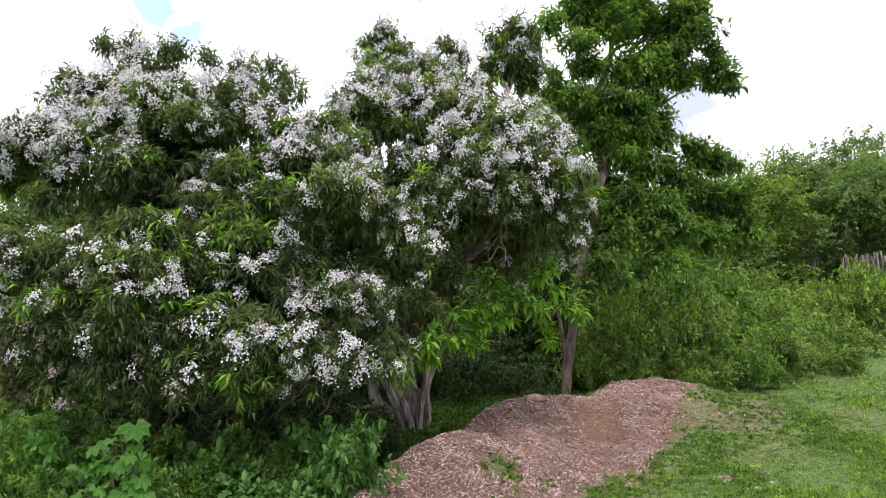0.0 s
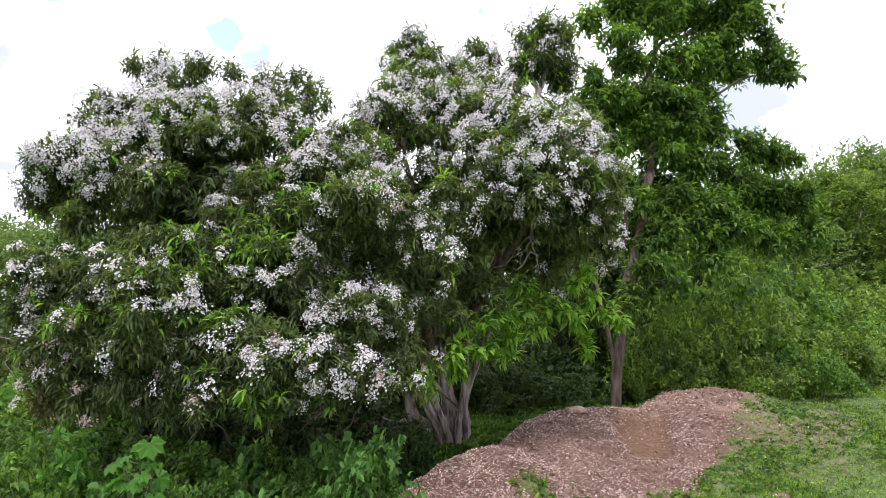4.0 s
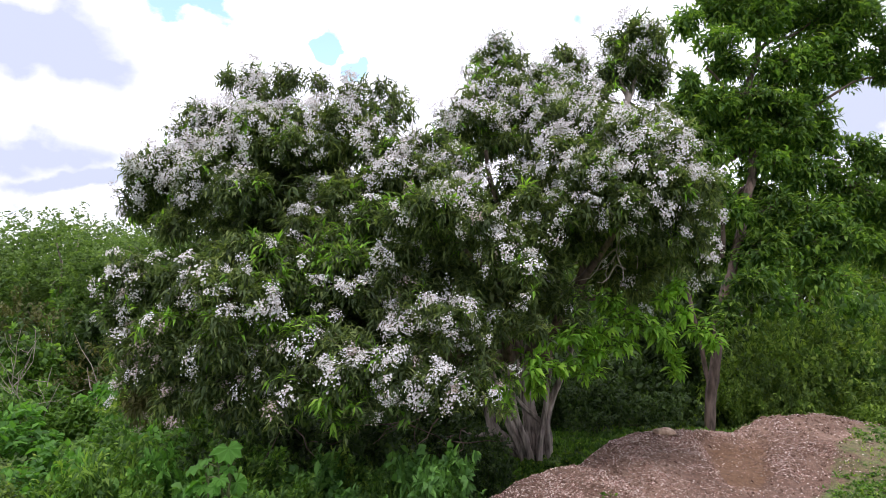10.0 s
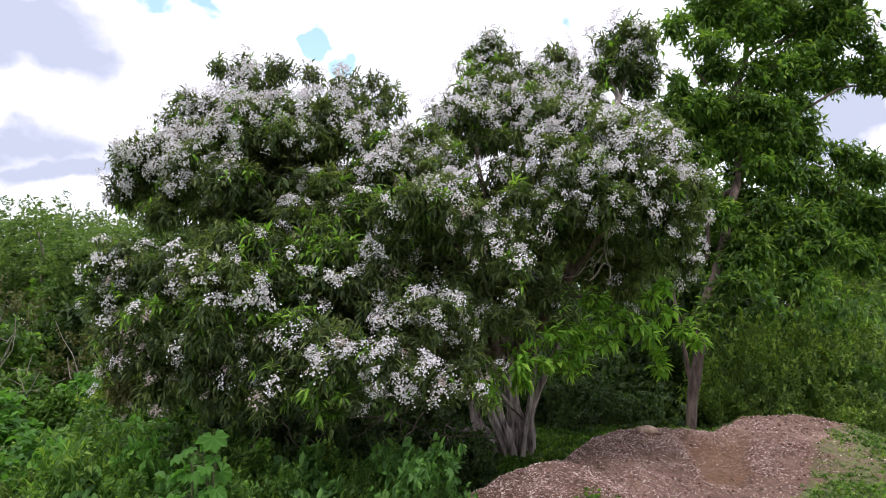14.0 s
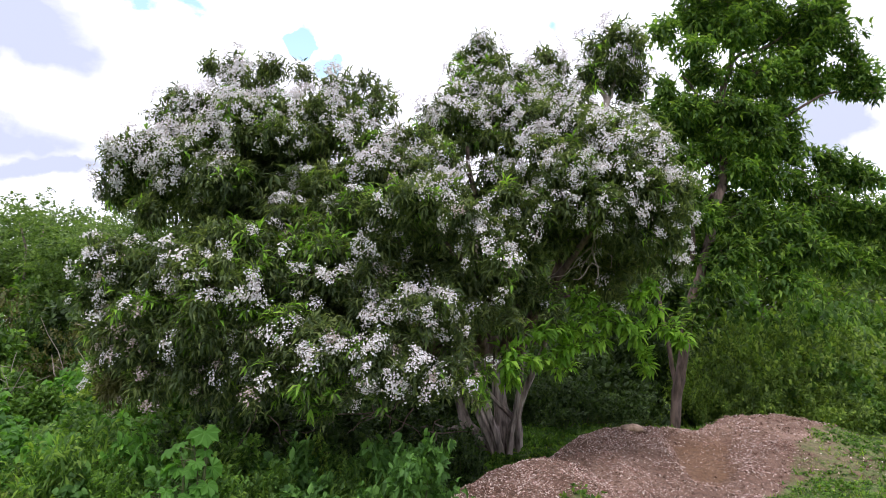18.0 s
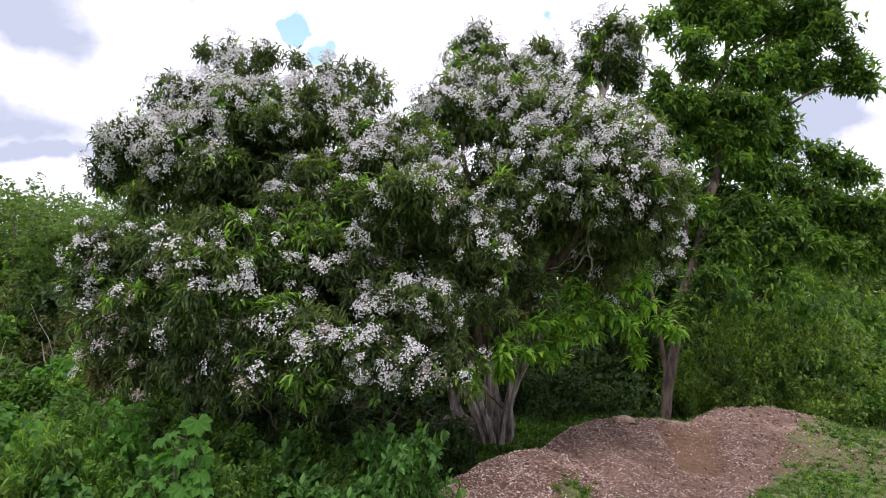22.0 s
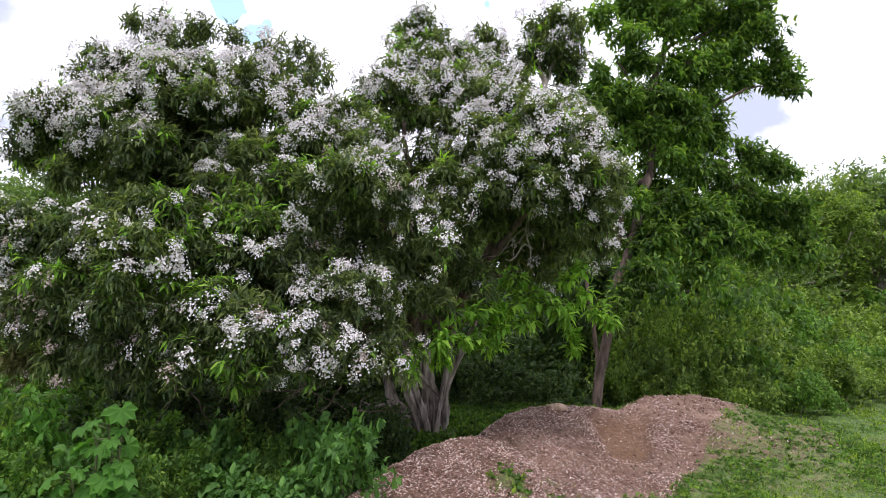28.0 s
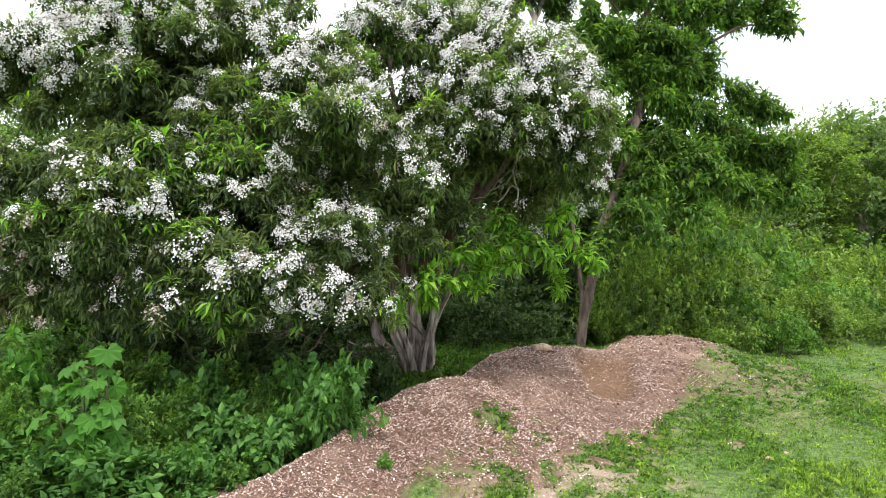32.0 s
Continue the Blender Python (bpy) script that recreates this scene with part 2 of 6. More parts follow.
def soil_material(name, turf):
    """Pinkish loam with grit; turf: dull green-brown thatch where the attribute 'turf' is high."""
    m, n, k, b = material(name, 0.95)
    coarse, fine, grit = noise_tex(n, k, 1.6, 6), noise_tex(n, k, 22, 6), noise_tex(n, k, 120, 3)
    r = ramp(n, ((0.3, (0.15, 0.088, 0.06)), (0.52, (0.21, 0.136, 0.097)), (0.75, (0.345, 0.236, 0.178))))
    k.new(coarse, r.inputs["Fac"])
    r2 = ramp(n, ((0.34, (0.62, 0.6, 0.58)), (0.7, (1.22, 1.2, 1.2))))
    k.new(fine, r2.inputs["Fac"])
    col = blend(n, k, "MULTIPLY", 0.8, r.outputs["Color"], r2.outputs["Color"])
    r3 = ramp(n, ((0.38, (0.72, 0.7, 0.68)), (0.66, (1.2, 1.2, 1.2))))
    k.new(grit, r3.inputs["Fac"])
    col = blend(n, k, "MULTIPLY", 0.6, col, r3.outputs["Color"])
    sand = ramp(n, ((0.25, (0.35, 0.35, 0.35)), (0.55, (1.0, 1.0, 1.0))))
    k.new(noise_tex(n, k, 0.9, 5), sand.inputs["Fac"])
    col = blend(n, k, "MIX", sand.outputs["Color"], col, (0.36, 0.275, 0.2)) if turf == "ground" else col
    if turf:
        at = n.new("ShaderNodeAttribute")
        at.attribute_name = "turf"
        edge = n.new("ShaderNodeMath")
        edge.operation = "MULTIPLY_ADD"
        k.new(blend(n, k, "MIX", 0.35, noise_tex(n, k, 9, 5), grit), edge.inputs[0])
        edge.inputs[1].default_value = 1.5
        k.new(at.outputs["Fac"], edge.inputs[2])
        worn = ramp(n, ((0.5, (0.0, 0.0, 0.0)), (0.78, (1.0, 1.0, 1.0))))
        half = n.new("ShaderNodeMath")
        half.operation = "MULTIPLY"
        half.inputs[1].default_value = 0.5
        k.new(edge.outputs[0], half.inputs[0])
        k.new(half.outputs[0], worn.inputs["Fac"])
        g = ramp(n, ((0.4, (0.025, 0.055, 0.01)), (0.5, (0.068, 0.13, 0.02)), (0.6, (0.14, 0.215, 0.04))))
        k.new(blend(n, k, "MIX", 0.5, fine, grit), g.inputs["Fac"])
        col = blend(n, k, "MIX", worn.outputs["Color"], col, g.outputs["Color"])
    fresh = n.new("ShaderNodeAttribute")
    fresh.attribute_name = "dug"
    col = blend(n, k, "MIX", fresh.outputs["Fac"], col, blend(n, k, "MULTIPLY", 1.0, (0.165, 0.095, 0.052), r2.outputs["Color"]))
    k.new(col, b.inputs["Base Color"])
    bump = n.new("ShaderNodeBump")
    bump.inputs["Strength"].default_value, bump.inputs["Distance"].default_value = 0.9, 0.03
    k.new(blend(n, k, "MIX", 0.4, fine, grit), bump.inputs["Height"])
    k.new(bump.outputs[0], b.inputs["Normal"])
    return m


LEAF_DARK = leaf_material("tree_leaf_dark", (0.056, 0.086, 0.045), (0.102, 0.15, 0.071), (0.21, 0.27, 0.112), 0.46, patch=1.6, swing=0.12)
LEAF_FRESH = leaf_material("tree_leaf_fresh", (0.1, 0.225, 0.03), (0.175, 0.37, 0.044), (0.29, 0.5, 0.07), 0.45)
LEAF_TALL = leaf_material("tall_tree_leaf", (0.046, 0.106, 0.032), (0.088, 0.178, 0.046), (0.215, 0.35, 0.076), 0.48, patch=1.4, swing=0.25)
LEAF_SHRUB = leaf_material("shrub_leaf", (0.05, 0.114, 0.029), (0.09, 0.195, 0.042), (0.18, 0.32, 0.068), 0.4, patch=1.6, swing=0.26)
LEAF_YELLOW = leaf_material("shrub_leaf_yellowish", (0.07, 0.13, 0.034), (0.132, 0.222, 0.05), (0.25, 0.36, 0.085), 0.4, patch=1.6, swing=0.28)
LEAF_BROAD = leaf_material("broad_leaf", (0.05, 0.125, 0.034), (0.08, 0.19, 0.045), (0.13, 0.28, 0.065), 0.4)
LEAF_LOBED = leaf_material("lobed_leaf", (0.05, 0.14, 0.03), (0.085, 0.225, 0.04), (0.14, 0.32, 0.06), 0.45)
# leaf colour lowered to paint in the shade of the canopy above
LEAF_SHADE = leaf_material("canopy_shaded_leaf", (0.026, 0.05, 0.018), (0.042, 0.08, 0.025), (0.075, 0.13, 0.034), 0.35)
LEAF_FAR = leaf_material("far_tree_leaf", (0.084, 0.145, 0.056), (0.135, 0.22, 0.078), (0.215, 0.32, 0.115), 0.42)
LEAF_FAR_DARK = leaf_material("shaded_far_leaf", (0.07, 0.125, 0.042), (0.115, 0.2, 0.06), (0.18, 0.28, 0.085), 0.4)
LEAF_DRY = leaf_material("dry_brush_leaf", (0.07, 0.075, 0.03), (0.1, 0.11, 0.04), (0.14, 0.14, 0.06), 0.3)
GRASS = leaf_material("grass_blade", (0.064, 0.126, 0.02), (0.138, 0.248, 0.033), (0.28, 0.39, 0.07), 0.4, patch=7.0, swing=0.28)
WEED = leaf_material("ground_weed_leaf", (0.04, 0.1, 0.02), (0.075, 0.165, 0.03), (0.14, 0.26, 0.045), 0.4, patch=6.0, swing=0.25)
PETAL = petal_material("white_petal", (0.42, 0.35, 0.29), (0.73, 0.71, 0.69), (0.85, 0.84, 0.84))
PETAL_OLD = petal_material("withered_petal", (0.3, 0.22, 0.18), (0.42, 0.34, 0.29), (0.58, 0.5, 0.45))
LITTER = petal_material("fallen_petal", (0.18, 0.092, 0.064), (0.42, 0.265, 0.205), (0.9, 0.8, 0.73), 0.55)
BARK = bark_material("grey_bark", (0.072, 0.057, 0.047), (0.45, 0.39, 0.345))
BARK_PINK = bark_material("brown_bark", (0.055, 0.038, 0.03), (0.2, 0.145, 0.12))
TWIG = bark_material("pale_twig", (0.2, 0.17, 0.14), (0.45, 0.4, 0.35), 20)
STEM_GREEN = bark_material("green_stem", (0.05, 0.07, 0.02), (0.12, 0.15, 0.05), 20)
SOIL = soil_material("mound_soil", True)
GROUND = soil_material("ground_soil", "ground")
STONE = bark_material("tan_stone", (0.26, 0.18, 0.12), (0.46, 0.35, 0.26), 12)


# ---- building helpers ----
rng = np.random.default_rng(7)


def mesh_object(name, verts, faces, mat, parent=None, label="", smooth=False):
    """verts (n, 3); faces (m, k) of one size, as arrays."""
    me = bpy.data.meshes.new(name)
    verts, faces = np.asarray(verts, np.float32), np.asarray(faces, np.int32)
    me.vertices.add(len(verts))
    me.vertices.foreach_set("co", verts.ravel())
    k = faces.shape[1]
    me.loops.add(faces.size)
    me.loops.foreach_set("vertex_index", faces.ravel())
    me.polygons.add(len(faces))
    me.polygons.foreach_set("loop_start", np.arange(0, faces.size, k, dtype=np.int32))
    me.polygons.foreach_set("use_smooth", np.full(len(faces), smooth))
    me.update(calc_edges=True)
    me.materials.append(mat)
    ob = new(name, me)
    ob.parent = parent
    return tagged(ob, label)


def thing(name, label, category, at, group=""):
    e = new(name)
    e.empty_display_size = 0.1
    e.location = at
    return tagged(e, label, category, group)


def unit(v):
    return v / np.maximum(np.linalg.norm(v, axis=-1, keepdims=True), 1e-9)


def random_dirs(n):
    return unit(rng.normal(size=(n, 3)))


# Leaf blades lie along +y, face +z, length 1; rows of triangles.
def blade(width, droop, fold, base=0.0):
    """A pointed leaf with a folded midrib, bending down towards its tip."""
    v = np.array([(0, base, 0), (-width, 0.38, fold), (0, 0.4, -0.02), (width, 0.38, fold), (0, 1, -droop),
                  (-width * 0.72, 0.7, fold * 0.6 - droop * 0.4), (width * 0.72, 0.7, fold * 0.6 - droop * 0.4), (0, 0.72, -droop * 0.45)])
    f = np.array([(0, 2, 1), (0, 3, 2), (1, 2, 7), (1, 7, 5), (2, 3, 6), (2, 6, 7), (5, 7, 4), (7, 6, 4)])
    return v, f


def flat_blade(width, droop=0.12):
    v = np.array([(0, 0, 0), (-width, 0.48, 0.06), (width, 0.48, -0.02), (0, 1, -droop)])
    return v, np.array([(0, 2, 1), (1, 2, 3)])


def small_blade(width, droop=0.1, fold=0.08):
    v = np.array([(0, 0, 0), (-width, 0.45, fold), (0, 0.5, 0), (width, 0.45, fold), (0, 1, -droop)])
    return v, np.array([(0, 2, 1), (0, 3, 2), (1, 2, 4), (2, 3, 4)])


def lobed_blade(lobes=7):
    """A palmate leaf with pointed lobes round its stalk."""
    pts = [(0, 0, 0)]
    for i in range(2 * lobes + 1):
        a = radians(-150 + 300 * i / (2 * lobes))
        tip = i % 2 == 1
        r = (0.62 + 0.38 * math.cos(a * 0.62)) * (1.0 if tip else 0.78)
        pts.append((math.sin(a) * r * 0.75, 0.3 + math.cos(a) * r * 0.75, -0.16 * r if tip else 0.03))
    pts[0] = (0, 0.3, 0.0)
    f = [(0, i + 1, i) for i in range(1, 2 * lobes + 1)]
    return np.array(pts), np.array(f)


LANCE, BROAD_LANCE, LANCE_SMALL, OVATE, OVATE_SMALL, LOBED = small_blade(0.115, 0.28, 0.05), small_blade(0.17, 0.28, 0.06), flat_blade(0.13, 0.2), blade(0.29, 0.2, 0.06), flat_blade(0.28), lobed_blade()


def leaves(name, shape, pos, way, face, size, mat, parent=None, label=""):
    """One mesh of many leaves: at pos, along way, facing face, of that size."""
    tv, tf = shape
    y = unit(way)
    z = unit(face - (face * y).sum(1, keepdims=True) * y)
    x = np.cross(y, z)
    n, k = len(pos), len(tv)
    s = size[:, None]
    v = (pos[:, None, :] + s[:, None, :] * (tv[None, :, :1] * x[:, None, :] + tv[None, :, 1:2] * y[:, None, :] + tv[None, :, 2:] * z[:, None, :])).reshape(-1, 3)
    f = (tf[None] + (np.arange(n) * k)[:, None, None]).reshape(-1, 3)
    return mesh_object(name, v, f, mat, parent, label)


def shell(centre, radii, n, inner=0.72, up=0.15):
    """Points in the outer layer of an ellipsoid, rather more above, and the ways out of it."""
    d = random_dirs(n)
    d[:, 2] += up
    d = unit(d)
    r = rng.uniform(inner, 1.08, (n, 1)) ** 0.8
    return np.asarray(centre) + d * r * np.asarray(radii), unit(d / np.asarray(radii))


def tube(points, radii, sides=8, rough=0.12):
    """A tapering limb along points, as verts and quads, with an uneven girth."""
    pts = np.asarray(points, float)
    m = len(pts)
    tan = unit(np.gradient(pts, axis=0))
    ref = np.array((0.31, 0.95, 0.08))
    a = unit(np.cross(tan, ref))
    b = np.cross(tan, a)
    ang = np.linspace(0, 2 * np.pi, sides, endpoint=False)
    r = np.asarray(radii)[:, None] * (1 + rng.normal(0, rough, (m, sides)))
    v = pts[:, None] + r[..., None] * (np.cos(ang)[None, :, None] * a[:, None] + np.sin(ang)[None, :, None] * b[:, None])
    q = [(i * sides + j, i * sides + (j + 1) % sides, (i + 1) * sides + (j + 1) % sides, (i + 1) * sides + j) for i in range(m - 1) for j in range(sides)]
    return v.reshape(-1, 3), np.array(q)


def curve_points(a, b, n=7, sag=0.0, wander=0.06, lift=0.0):
    a, b = np.asarray(a, float), np.asarray(b, float)
    t = np.linspace(0, 1, n)[:, None]
    p = a + (b - a) * t
    w = np.sin(np.pi * t)
    length = np.linalg.norm(b - a)
    for k in (1, 2, 3):
        p = p + w * np.sin(k * np.pi * t + rng.uniform(0, 6.3)) * rng.normal(0, wander / k, 3) * length * 1.3
    p[:, 2] += (w[:, 0] * lift - t[:, 0] ** 2 * sag)
    p[0], p[-1] = a, b - np.array((0, 0, sag))
    return p


def limb(name, a, b, r0, r1, mat, parent, n=7, sides=8, wander=0.04, lift=0.0, label=""):
    """A tapering limb from a to b; places are in the world, its parent at the origin or given offset by it."""
    v, q = tube(curve_points(a, b, n, 0, wander, lift), np.linspace(r0, r1, n), sides)
    return mesh_object(name, v - off(parent), q, mat, parent, label, True)


def off(parent):
    return np.array(parent.location) if parent else np.zeros(3)


def merged(pieces):
    vs, fs, base = [], [], 0
    for v, f in pieces:
        vs.append(v)
        fs.append(f + base)
        base += len(v)
    return np.concatenate(vs), np.concatenate(fs)


# ---- ground ----
def smooth(e0, e1, x):
    t = np.clip((np.asarray(x, float) - e0) / (e1 - e0), 0, 1)
    return t * t * (3 - 2 * t)


def wave_noise(x, y, f, seed):
    """A cheap sum of crossed waves, for lumps and patches."""
    r = np.random.default_rng(seed)
    out = np.zeros_like(np.asarray(x, float))
    for i in range(7):
        a, p, g = r.uniform(0, 6.3), r.uniform(0, 6.3), f * r.uniform(0.6, 1.9)
        out = out + np.sin((x * math.cos(a) + y * math.sin(a)) * g + p)
    return out / 7


def ground_z(x, y):
    x, y = np.asarray(x, float), np.asarray(y, float)
    z = 0.045 * np.clip(y - 4, 0, 11)
    z = z + 0.3 * np.exp(-((x - 0.6) ** 2 / 9 + (y - 9.2) ** 2 / 1.8))
    z = z + 0.025 * wave_noise(x, y, 1.6, 3) + 0.012 * wave_noise(x, y, 5.0, 4)
    return z


# The crest of the heap: x, y, height of its top, reach of its front slope
RIDGE = np.array([(-1.75, 4.40, 0.05, 0.35), (-0.95, 5.05, 0.34, 0.70), (-0.40, 5.95, 0.55, 1.21), (-0.21, 6.20, 0.62, 1.39), (-0.01, 6.45, 0.63, 1.53), (0.25, 6.90, 0.58, 1.69), (0.44, 7.30, 0.63, 1.80), (0.64, 7.75, 0.69, 1.94),
                  (0.90, 8.00, 0.71, 2.15), (1.18, 8.15, 0.72, 2.38), (1.46, 8.30, 0.68, 2.43), (1.75, 8.45, 0.62, 2.47), (2.05, 8.60, 0.57, 2.50), (2.29, 8.75, 0.60, 2.50), (2.57, 8.90, 0.70, 2.49), (2.84, 9.00, 0.78, 2.43),
                  (3.15, 9.10, 0.79, 2.36), (3.41, 9.05, 0.70, 2.28), (3.64, 8.95, 0.57, 2.20), (3.86, 8.85, 0.49, 2.12), (4.18, 8.70, 0.37, 2.01), (5.60, 8.60, 0.20, 0.90)])


def dug_out(x, y):
    """1 where soil has been dug from the front of the heap, under its crest."""
    x, y = x + 0.06 * wave_noise(x, y, 6, 93), y + 0.06 * wave_noise(x, y, 7, 94)
    across = np.abs(x - 1.88 - 0.12 * (y - 7.8)) / np.interp(y, (7.0, 7.5, 8.2), (0.16, 0.34, 0.46))
    return (1 - smooth(0.55, 1.15, across)) * (1 - smooth(8.1, 8.42, y - 0.3 * (x - 1.8))) * smooth(6.9, 7.4, y)


def mound_z(x, y, dug=True):
    """Height of the heap above the ground's level, below zero past its foot; 'front' is how far a place lies on its front side."""
    x, y = np.asarray(x, float), np.asarray(y, float)
    best = np.full(x.shape, -9.0)
    front = y < np.interp(x, RIDGE[:, 0], RIDGE[:, 1])
    for (x0, y0, h0, w0), (x1, y1, h1, w1) in zip(RIDGE[:-1], RIDGE[1:]):
        dx, dy = x1 - x0, y1 - y0
        t = np.clip(((x - x0) * dx + (y - y0) * dy) / (dx * dx + dy * dy), 0, 1)
        px, py = x0 + t * dx, y0 + t * dy
        d = np.hypot(x - px, y - py)
        w = np.where(front, w0 + (w1 - w0) * t, 0.5)
        s = d / w
        h = np.maximum(h0 + (h1 - h0) * t - ground_z(px, py), 0.03)
        prof = np.where(s < 1, 1 - 0.3 * np.clip(s, 0, 1) - 0.7 * smooth(0.0, 1.0, s), -(s - 1) * 1.2)
        best = np.maximum(best, h * prof)
    scoop = dug_out(x, y)
    gully = np.exp(-(((x - 0.95 + 0.25 * (y - 6)) / 0.16) ** 2)) * smooth(4.9, 5.6, y) * (1 - smooth(6.6, 7.4, y))
    if dug:
        best = best + (np.minimum(best, 0.02 + 0.09 * (y - 6.9)) - best) * scoop - 0.05 * gully
    best = best + np.where(best > 0.03, 0.035 * wave_noise(x, y, 4.5, 8) + 0.03 * wave_noise(x, y, 13, 9) + 0.014 * wave_noise(x, y, 31, 10), 0)
    return best


def surface_z(x, y):
    return ground_z(x, y) + np.maximum(mound_z(x, y), 0)


def bare(x, y):
    """1 on bare soil, 0 under turf: the heap's top and back, a sandy track at its foot, worn specks."""
    m = mound_z(x, y, False)
    lump = wave_noise(x, y, 2.6, 21) * 0.6 + wave_noise(x, y, 7.0, 22) * 0.5
    foot = np.interp(x, (-1.8, -0.6, 0.0, 0.5, 1.0, 2.0, 2.5, 2.9, 3.3, 4.2, 5.4), (4.2, 4.6, 5.5, 6.05, 6.1, 6.3, 7.1, 7.9, 8.5, 8.7, 8.7))
    b = smooth(-0.2, 0.25, y - foot + 0.5 * lump) * smooth(0.0, 0.06, m)
    left = smooth(0.02, 0.1, m + 0.06 * lump) * (1 - smooth(-0.5, 0.1, x))
    flank = smooth(0.0, 0.22, m) * smooth(-0.4, 0.3, lump + 0.1) * 0.62 * (1 - 0.55 * smooth(2.6, 3.2, x))
    b = np.maximum(b * (1 - 0.75 * smooth(3.2, 4.0, x + 0.9 * lump)), flank * 1.2)
    fray = 0.6 * lump + 0.9 * wave_noise(x, y, 17, 23)
    neck = np.exp(-(((x + 0.43 + 0.06 * fray) / (0.12 + 0.05 * lump)) ** 4)) * smooth(3.85, 4.1, y) * (1 - smooth(4.9, 5.3, y))
    wide = np.interp(x, (-1.45, -1.1, -0.8, -0.5, -0.25), (0.02, 0.09, 0.18, 0.3, 0.12)) * (1 + 0.35 * fray)
    level = np.interp(x, (-1.4, -0.9, -0.4), (3.9, 3.96, 4.1))
    track = np.maximum(neck, np.exp(-(((y - level - 0.08 * fray) / np.maximum(wide, 0.01)) ** 4)) * smooth(-1.45, -1.2, x) * (1 - smooth(-0.32, -0.18, x + 0.1 * fray)))
    track2 = np.exp(-(((x - 0.72 + 0.1 * (y - 5.2) + 0.14 * lump) / 0.12) ** 2)) * smooth(4.6, 4.9, y) * (1 - smooth(6.4, 7, y))
    track3 = np.exp(-(((y - 4.7 - 0.25 * (x - 0.4) - 0.16 * lump) / 0.09) ** 2)) * smooth(-0.1, 0.3, x) * (1 - smooth(0.9, 1.4, x))
    specks = smooth(0.42, 0.62, wave_noise(x, y, 3.1, 31) * 0.5 + wave_noise(x, y, 9, 32) * 0.6) * 0.8 * (1 - smooth(6, 9, np.hypot(x, y)))
    zone = np.exp(-((x - 0.9) / 1.1) ** 4) * smooth(4.3, 5.0, y) * (1 - smooth(7.2, 7.8, y))
    worn = 0.8 * zone * smooth(-0.3, 0.2, wave_noise(x, y, 6, 33) * 0.7 + wave_noise(x, y, 15, 34) * 0.7)
    return np.clip(np.maximum.reduce([b, left, worn, track, track2 * 0.95, track3 * 0.9, specks]), 0, 1)


def sheet(name, xs, ys, zfun, mat, label, category, kind, low=None):
    gx, gy = np.meshgrid(xs, ys)
    v = np.stack([gx.ravel(), gy.ravel(), zfun(gx, gy).ravel()], 1)
    nx, ny = len(xs), len(ys)
    i = (np.arange(ny - 1)[:, None] * nx + np.arange(nx - 1)[None]).ravel()
    q = np.stack([i, i + 1, i + nx + 1, i + nx], 1)
    if low is not None:
        q = q[(low(gx, gy).ravel()[q] > -0.05).any(1)]
    ob = mesh_object(name, v, q, mat, None, label, True)
    a = ob.data.attributes.new("turf", "FLOAT", "POINT")
    a.data.foreach_set("value", ((1 - bare(gx, gy)) * (1.0 if low is None else 0.72)).ravel().astype(np.float32))
    if low is not None:
        a = ob.data.attributes.new("dug", "FLOAT", "POINT")
        a.data.foreach_set("value", np.clip(dug_out(gx, gy) * smooth(7.0, 7.3, gy + 0.2 * wave_noise(gx, gy, 9, 91)), 0, 1).ravel().astype(np.float32))
    return tagged(ob, "", category, "", kind)


def steps(*spans):
    out = []
    for a, b, d in spans:
        out += list(np.arange(a, b, d))
    return np.array(out)


sheet("ground", steps((-3000, -200, 400), (-200, -30, 17), (-30, -8, 1), (-8, 14, 0.12), (14, 40, 1), (40, 200, 16), (200, 3001, 400)),
      steps((-3000, -200, 400), (-200, -20, 18), (-20, 2, 1), (2, 13, 0.12), (13, 40, 1), (40, 200, 16), (200, 3001, 400)),
      ground_z, GROUND, "rough green pasture ground with bare sandy spots", "ground", "structure")
heap = sheet("soil_mound", np.arange(-2.6, 6.8, 0.035), np.arange(3.9, 11.4, 0.035),
             lambda x, y: ground_z(x, y) + np.clip(mound_z(x, y), -0.06, 9), SOIL,
             "long heap of pinkish loose soil strewn with fallen white petals", "soil mound", "", mound_z)

# ---- the flowering tree ----
BASE = np.array((-0.22, 8.45, 0.28))
tree = thing("flowering_tree", "spreading tree covered in white flower clusters, with gnarled grey trunk", "tree", BASE)
flower_spots, young_tips = [], []


